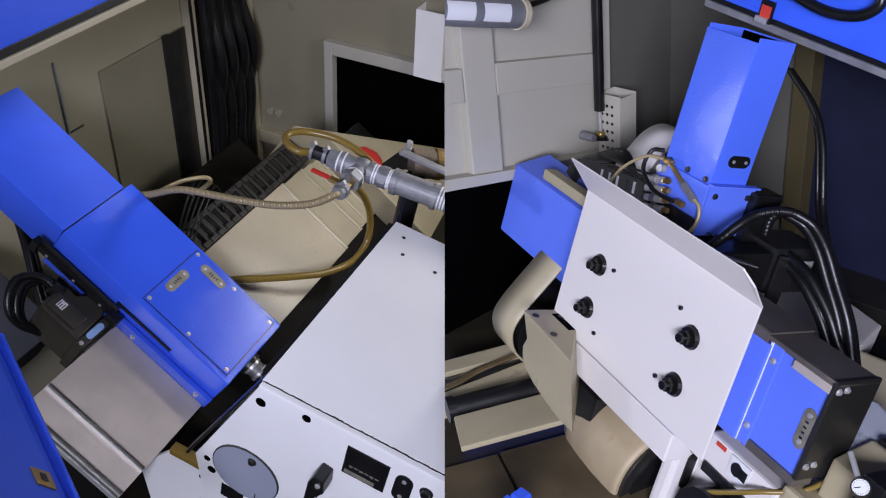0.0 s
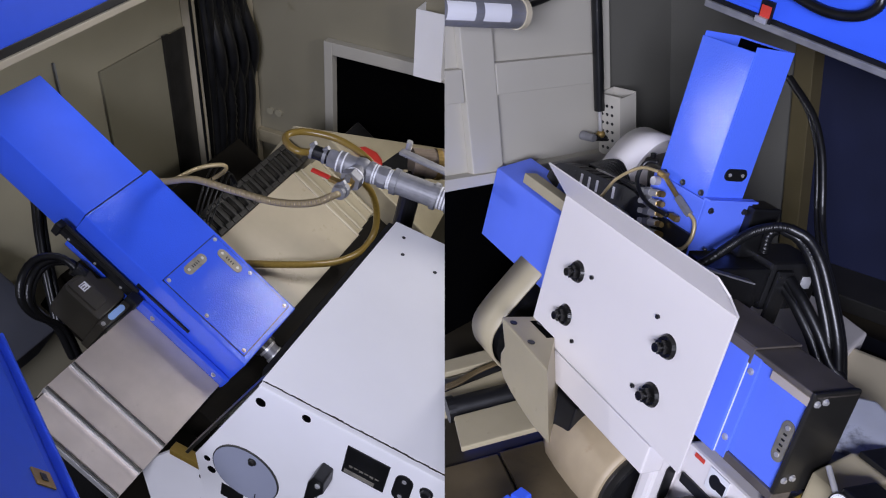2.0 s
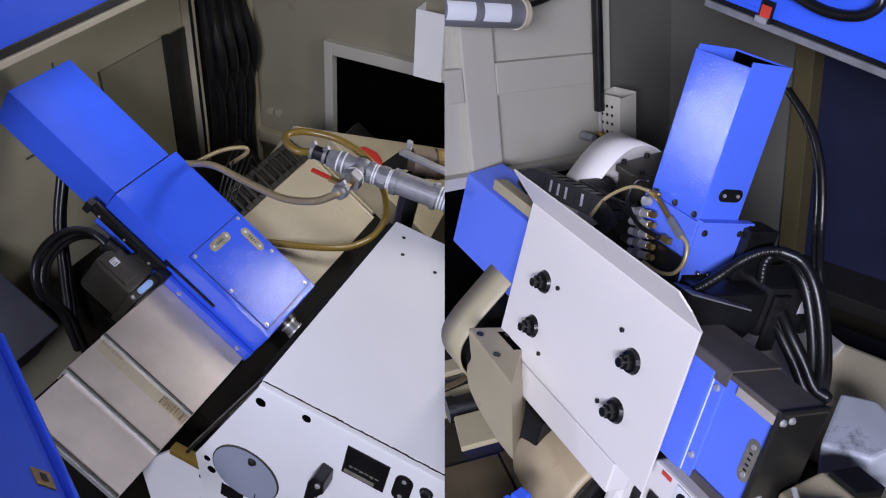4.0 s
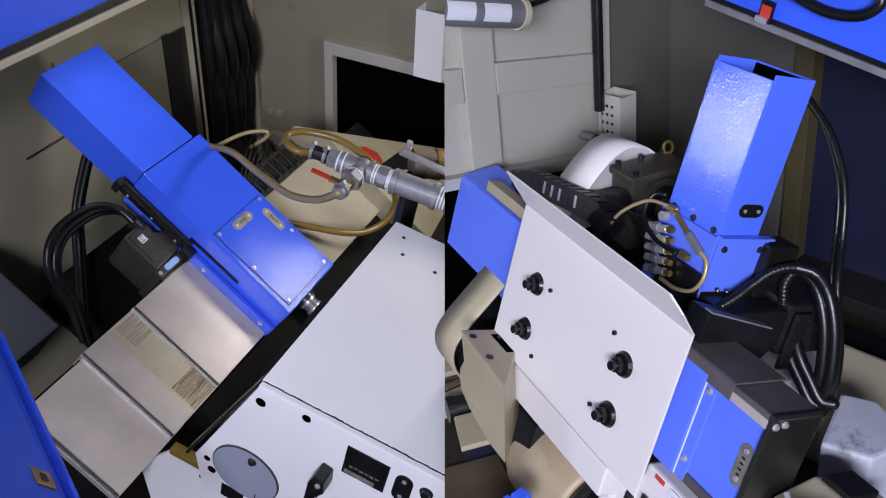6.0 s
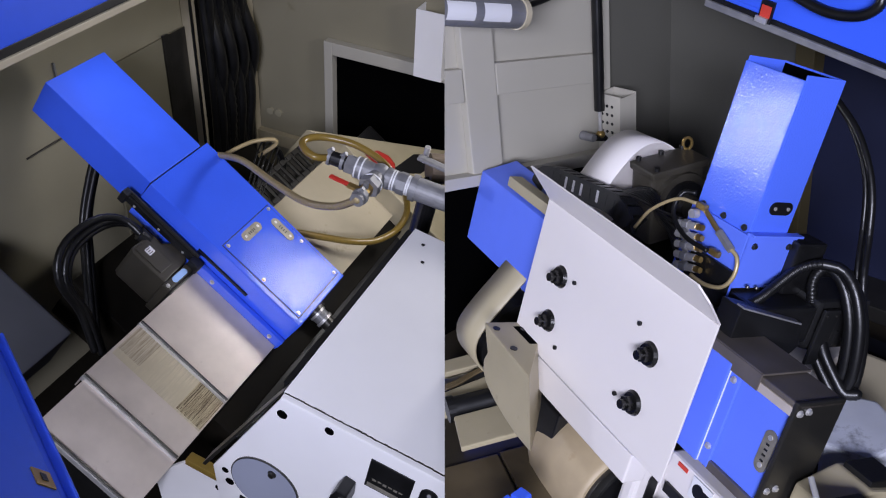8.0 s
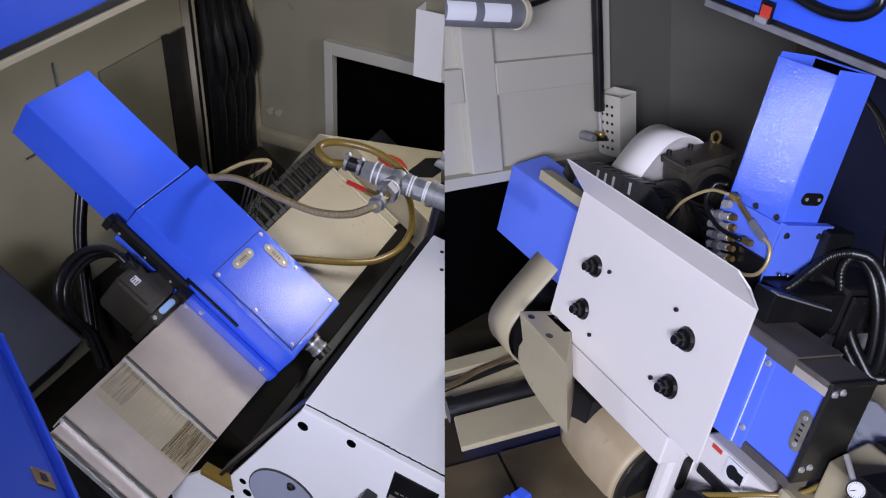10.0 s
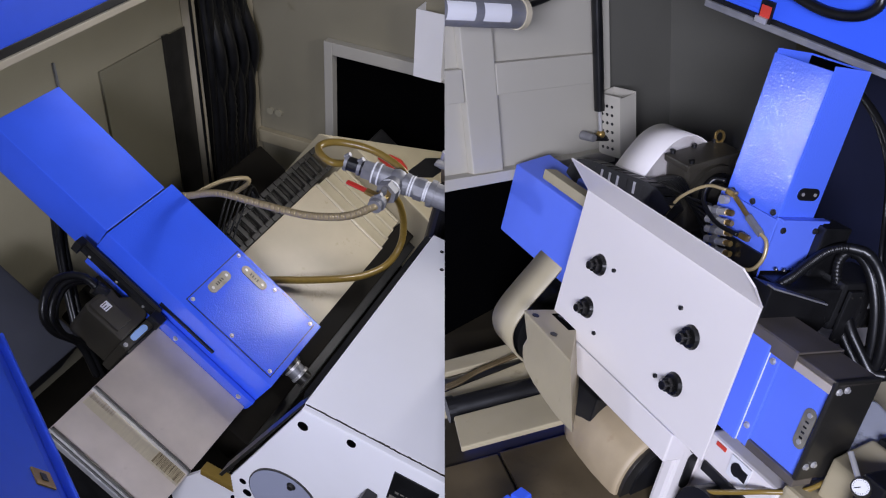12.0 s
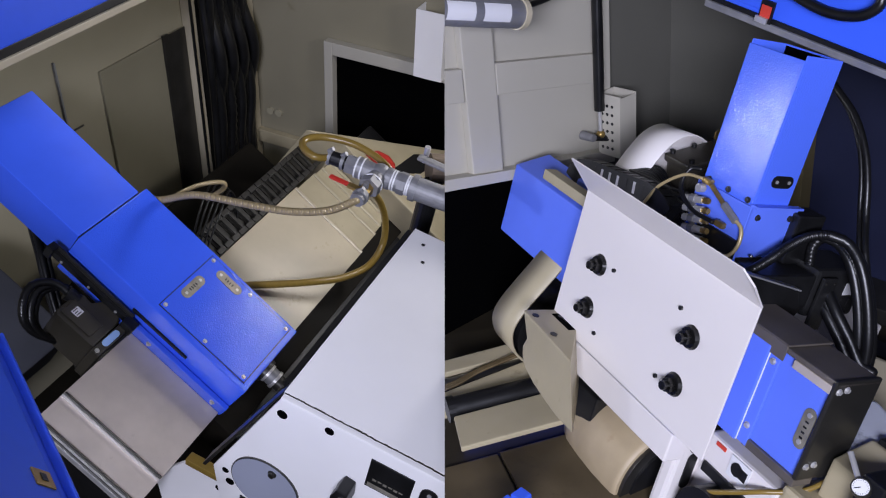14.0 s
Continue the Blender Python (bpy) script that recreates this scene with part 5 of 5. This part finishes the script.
h1 = bending_hose("braided_hose", "pale braided coolant hose from the valve to the arm",
                  [(-0.30, 0.30, -0.06), (-0.248, 0.31, -0.002), (-0.173, 0.315, 0.13), (-0.045, 0.31, 0.262), (0.076, 0.304, 0.391), (0.161, 0.303, 0.518), (0.197, 0.312, 0.623)],
                  [(-0.30, 0.70, -0.06), (-0.249, 0.709, -0.004), (-0.164, 0.63, 0.125), (-0.033, 0.528, 0.239), (0.09, 0.433, 0.358), (0.165, 0.365, 0.491), (0.197, 0.312, 0.623)], 0.0125, 40, BRAID, True)
h2 = bending_hose("yellow_hose", "yellowed clear coolant hose lying over the beige cover",
                  [(0.09, 0.292, -0.11), (0.155, 0.378, -0.1), (0.231, 0.463, -0.08), (0.314, 0.558, -0.05), (0.381, 0.652, -0.03), (0.423, 0.76, 0.0), (0.406, 0.836, 0.06), (0.349, 0.853, 0.14), (0.277, 0.789, 0.25), (0.21, 0.678, 0.36)],
                  [(0.06, 0.700, -0.11), (0.11, 0.762, -0.1), (0.221, 0.845, -0.08), (0.317, 0.904, -0.05), (0.384, 0.975, -0.03), (0.416, 1.069, 0.0), (0.399, 1.116, 0.06), (0.342, 1.09, 0.14), (0.281, 0.996, 0.25), (0.211, 0.852, 0.36)], 0.0135, 40, YELLOW)


def shifted(pts, dx, dy, dz):
    return [(x + dx, y + dy, z + dz) for x, y, z in pts]


LOOP_A = [(-0.205, -0.112, -0.11), (-0.252, -0.120, -0.10), (-0.287, -0.148, -0.10), (-0.300, -0.187, -0.11), (-0.272, -0.232, -0.13), (-0.232, -0.249, -0.16), (-0.185, -0.225, -0.20), (-0.128, -0.155, -0.26), (-0.036, -0.143, -0.34)]
LOOP_B = [(-0.208, 0.302, -0.11), (-0.294, 0.290, -0.10), (-0.346, 0.235, -0.10), (-0.365, 0.153, -0.11), (-0.362, 0.069, -0.13), (-0.328, 0.009, -0.16), (-0.273, -0.020, -0.20), (-0.177, -0.018, -0.26), (-0.058, -0.044, -0.34)]
arm_cables = []
for k, (dx, dy, dz) in enumerate(((0, 0, 0), (0.020, 0.016, -0.012), (0.030, 0.030, -0.030))):
    arm_cables.append(bending_hose("motor_cable", "looped black cable from the servo motor", shifted(LOOP_A, dx, dy, dz), shifted(LOOP_B, dx, dy, dz), 0.0125 - 0.001 * k, 30, RUBBER, False, SLIDE, B_KEYS, "cable"))
HANG_A = [(-0.562, 0.075, -0.16), (-0.492, 0.050, -0.22), (-0.421, 0.042, -0.30), (-0.312, 0.006, -0.38), (-0.174, -0.043, -0.45)]
HANG_B = [(-0.562, 0.357 + 0.13, -0.16), (-0.506, 0.400, -0.22), (-0.410, 0.288, -0.30), (-0.296, 0.207, -0.38), (-0.082, 0.033, -0.45)]
for dx, dy in ((0, 0), (0.022, -0.004), (0.008, 0.026)):
    arm_cables.append(bending_hose("hanging_cable", "black cable hanging under the arm", shifted(HANG_A, dx, dy, 0), shifted(HANG_B, dx, dy, 0), 0.011, 22, RUBBER, False, SLIDE, B_KEYS, "cable"))
CON_A = [(0.110, 0.09, 0.060), (0.141, 0.09, 0.098), (0.159, 0.10, 0.130), (0.157, 0.13, 0.153), (0.149, 0.17, 0.168), (0.157, 0.21, 0.179), (0.168, 0.24, 0.178), (0.192, 0.26, 0.168), (0.224, 0.27, 0.141), (0.259, 0.28, 0.095), (0.300, 0.29, 0.042), (0.330, 0.30, -0.017)]
CON_B = [(0.075, 0.09, 0.050), (0.097, 0.09, 0.065), (0.121, 0.10, 0.080), (0.131, 0.13, 0.104), (0.123, 0.17, 0.126), (0.120, 0.21, 0.151), (0.133, 0.24, 0.164), (0.155, 0.26, 0.164), (0.184, 0.27, 0.139), (0.210, 0.28, 0.084), (0.223, 0.29, 0.009), (0.212, 0.30, -0.045)]
head_cables = [bending_hose("motor_conduit", "black ribbed conduit arched over the servo motor", CON_A, CON_B, 0.0085, 60, RUBBER, True, HEAD, Q_KEYS, "conduit")]
CON_C = [(0.121, 0.24, 0.120), (0.121, 0.24, 0.152), (0.138, 0.25, 0.167), (0.172, 0.26, 0.159), (0.205, 0.27, 0.137), (0.242, 0.28, 0.086), (0.281, 0.29, 0.031), (0.318, 0.30, -0.025)]
CON_D = [(0.140, 0.24, 0.100), (0.128, 0.24, 0.130), (0.127, 0.25, 0.151), (0.145, 0.26, 0.161), (0.166, 0.27, 0.144), (0.184, 0.28, 0.099), (0.199, 0.29, 0.025), (0.198, 0.30, -0.030)]
head_cables.append(bending_hose("motor_conduit", "short black ribbed conduit rising from a motor gland", CON_C, CON_D, 0.009, 44, RUBBER, True, HEAD, Q_KEYS, "conduit"))
CON_E = [(0.167, 0.27, 0.081), (0.206, 0.27, 0.068), (0.255, 0.28, 0.028), (0.292, 0.29, -0.018), (0.317, 0.30, -0.036)]
CON_F = [(0.131, 0.27, 0.048), (0.160, 0.27, 0.012), (0.185, 0.28, -0.016), (0.207, 0.29, -0.036), (0.220, 0.30, -0.032)]
for dx, dz in ((0, 0), (0.014, 0.012), (-0.010, 0.016)):
    head_cables.append(bending_hose("motor_cable", "black motor cable hanging in a slack loop", shifted(CON_E, dx, 0, dz), shifted(CON_F, dx, 0, dz), 0.010, 20, RUBBER, False, HEAD, Q_KEYS, "cable"))
for dx, dy, dz in ((0, 0, 0), (-0.016, 0, -0.008), (-0.004, 0.02, -0.012)):
    head_cables.append(bending_hose("motor_cable", "black cable bundled with the conduit", shifted(CON_A[6:], dx, dy, dz), shifted(CON_B[6:], dx, dy, dz), 0.009, 24, RUBBER, False, HEAD, Q_KEYS, "cable"))
HG_A = [(-0.030, 0.33, 0.384), (0.048, 0.33, 0.338), (0.091, 0.33, 0.289), (0.119, 0.33, 0.235), (0.145, 0.33, 0.181), (0.194, 0.31, 0.138), (0.248, 0.31, 0.078), (0.304, 0.31, 0.011)]
HG_B = [(-0.030, 0.33, 0.394), (0.029, 0.33, 0.360), (0.076, 0.33, 0.314), (0.105, 0.33, 0.268), (0.127, 0.33, 0.209), (0.159, 0.31, 0.155), (0.187, 0.31, 0.089), (0.212, 0.31, 0.010)]
for dx, r in ((0, 0.0064), (-0.015, 0.0042)):
    head_cables.append(bending_hose("hanging_cable", "black cable hanging down behind the blue column", shifted(HG_A, dx, 0, -dx * 0.3), shifted(HG_B, dx, 0, -dx * 0.3), r, 34, RUBBER, False, HEAD, Q_KEYS, "cable"))
yl = thing("yellow_hose", CABIN, (-0.45, 0.8, 0.09), "yellowed clear hose looped behind the end valve", "hose")
tube(q := B(), [(-0.470, 0.808, 0.067), (-0.51, 0.768, 0.075), (-0.562, 0.788, 0.075), (-0.575, 0.829, 0.075), (-0.536, 0.877, 0.075), (-0.44, 0.908, 0.075), (-0.331, 0.90, 0.06), (-0.245, 0.885, 0.0)], 0.0115, 70, 12)
part("hose", q, YELLOW, yl)
tl = thing("beige_tube", SLIDE, (-0.2, 0.45, -0.02), "thin beige tube looped beside the arm", "tube")
tube(q := B(), [(-0.255, 0.36, -0.08), (-0.219, 0.461, -0.015), (-0.169, 0.52, 0.026), (-0.15, 0.53, 0.003), (-0.167, 0.502, -0.072)], 0.008, 40)
part("tube", q, BRAID, tl)


def motions():
    for ob in (arm, rail, motor, cover_a, beige_a, tl, wires):
        carry(ob, (A_KEYS, A_MOVE), (B_KEYS, B_MOVE))
    carry(cover_b, (A_KEYS, A_MOVE), (COVER_KEYS, B_MOVE))
    for ob in (cover_c, beige_b, beige_c, beige_d, cab, man, yl, chain, end, knob, h1, h2, bed, apron, big, *arm_cables):
        carry(ob, (A_KEYS, A_MOVE))
    for ob, pieces, start, end_, base, keys in HOSES:
        n = len(pieces)
        ts = times(keys)
        poses = [[] for _ in pieces]
        for t in ts:
            s = level(keys, t)
            line = spline([Vector(a).lerp(Vector(b), s) for a, b in zip(start, end_)], n + 1)
            for i in range(n):
                d = line[i + 1] - line[i]
                m = Matrix.Translation((line[i] + line[i + 1]) / 2 - base) @ d.to_track_quat("Z", "Y").to_matrix().to_4x4()
                poses[i].append((t, m))
        for pc, rows in zip(pieces, poses):
            walk(pc, rows)
    for ob in (guard, lb, low, hoop, dm, cc, hs, bd, roll, ft, dl, dg, yh, pb2):
        carry(ob, (P_KEYS, P_MOVE))
    walk(slide_lid, [(t, Matrix.Translation((0.0632 * level(Q_KEYS, t), 0, 0)) @ Matrix.Identity(4)) for t in times(Q_KEYS)])
    for ob in (col, lub, um, *head_cables):
        carry(ob, (P_KEYS, P_MOVE), (Q_KEYS, Q_MOVE))


motions()
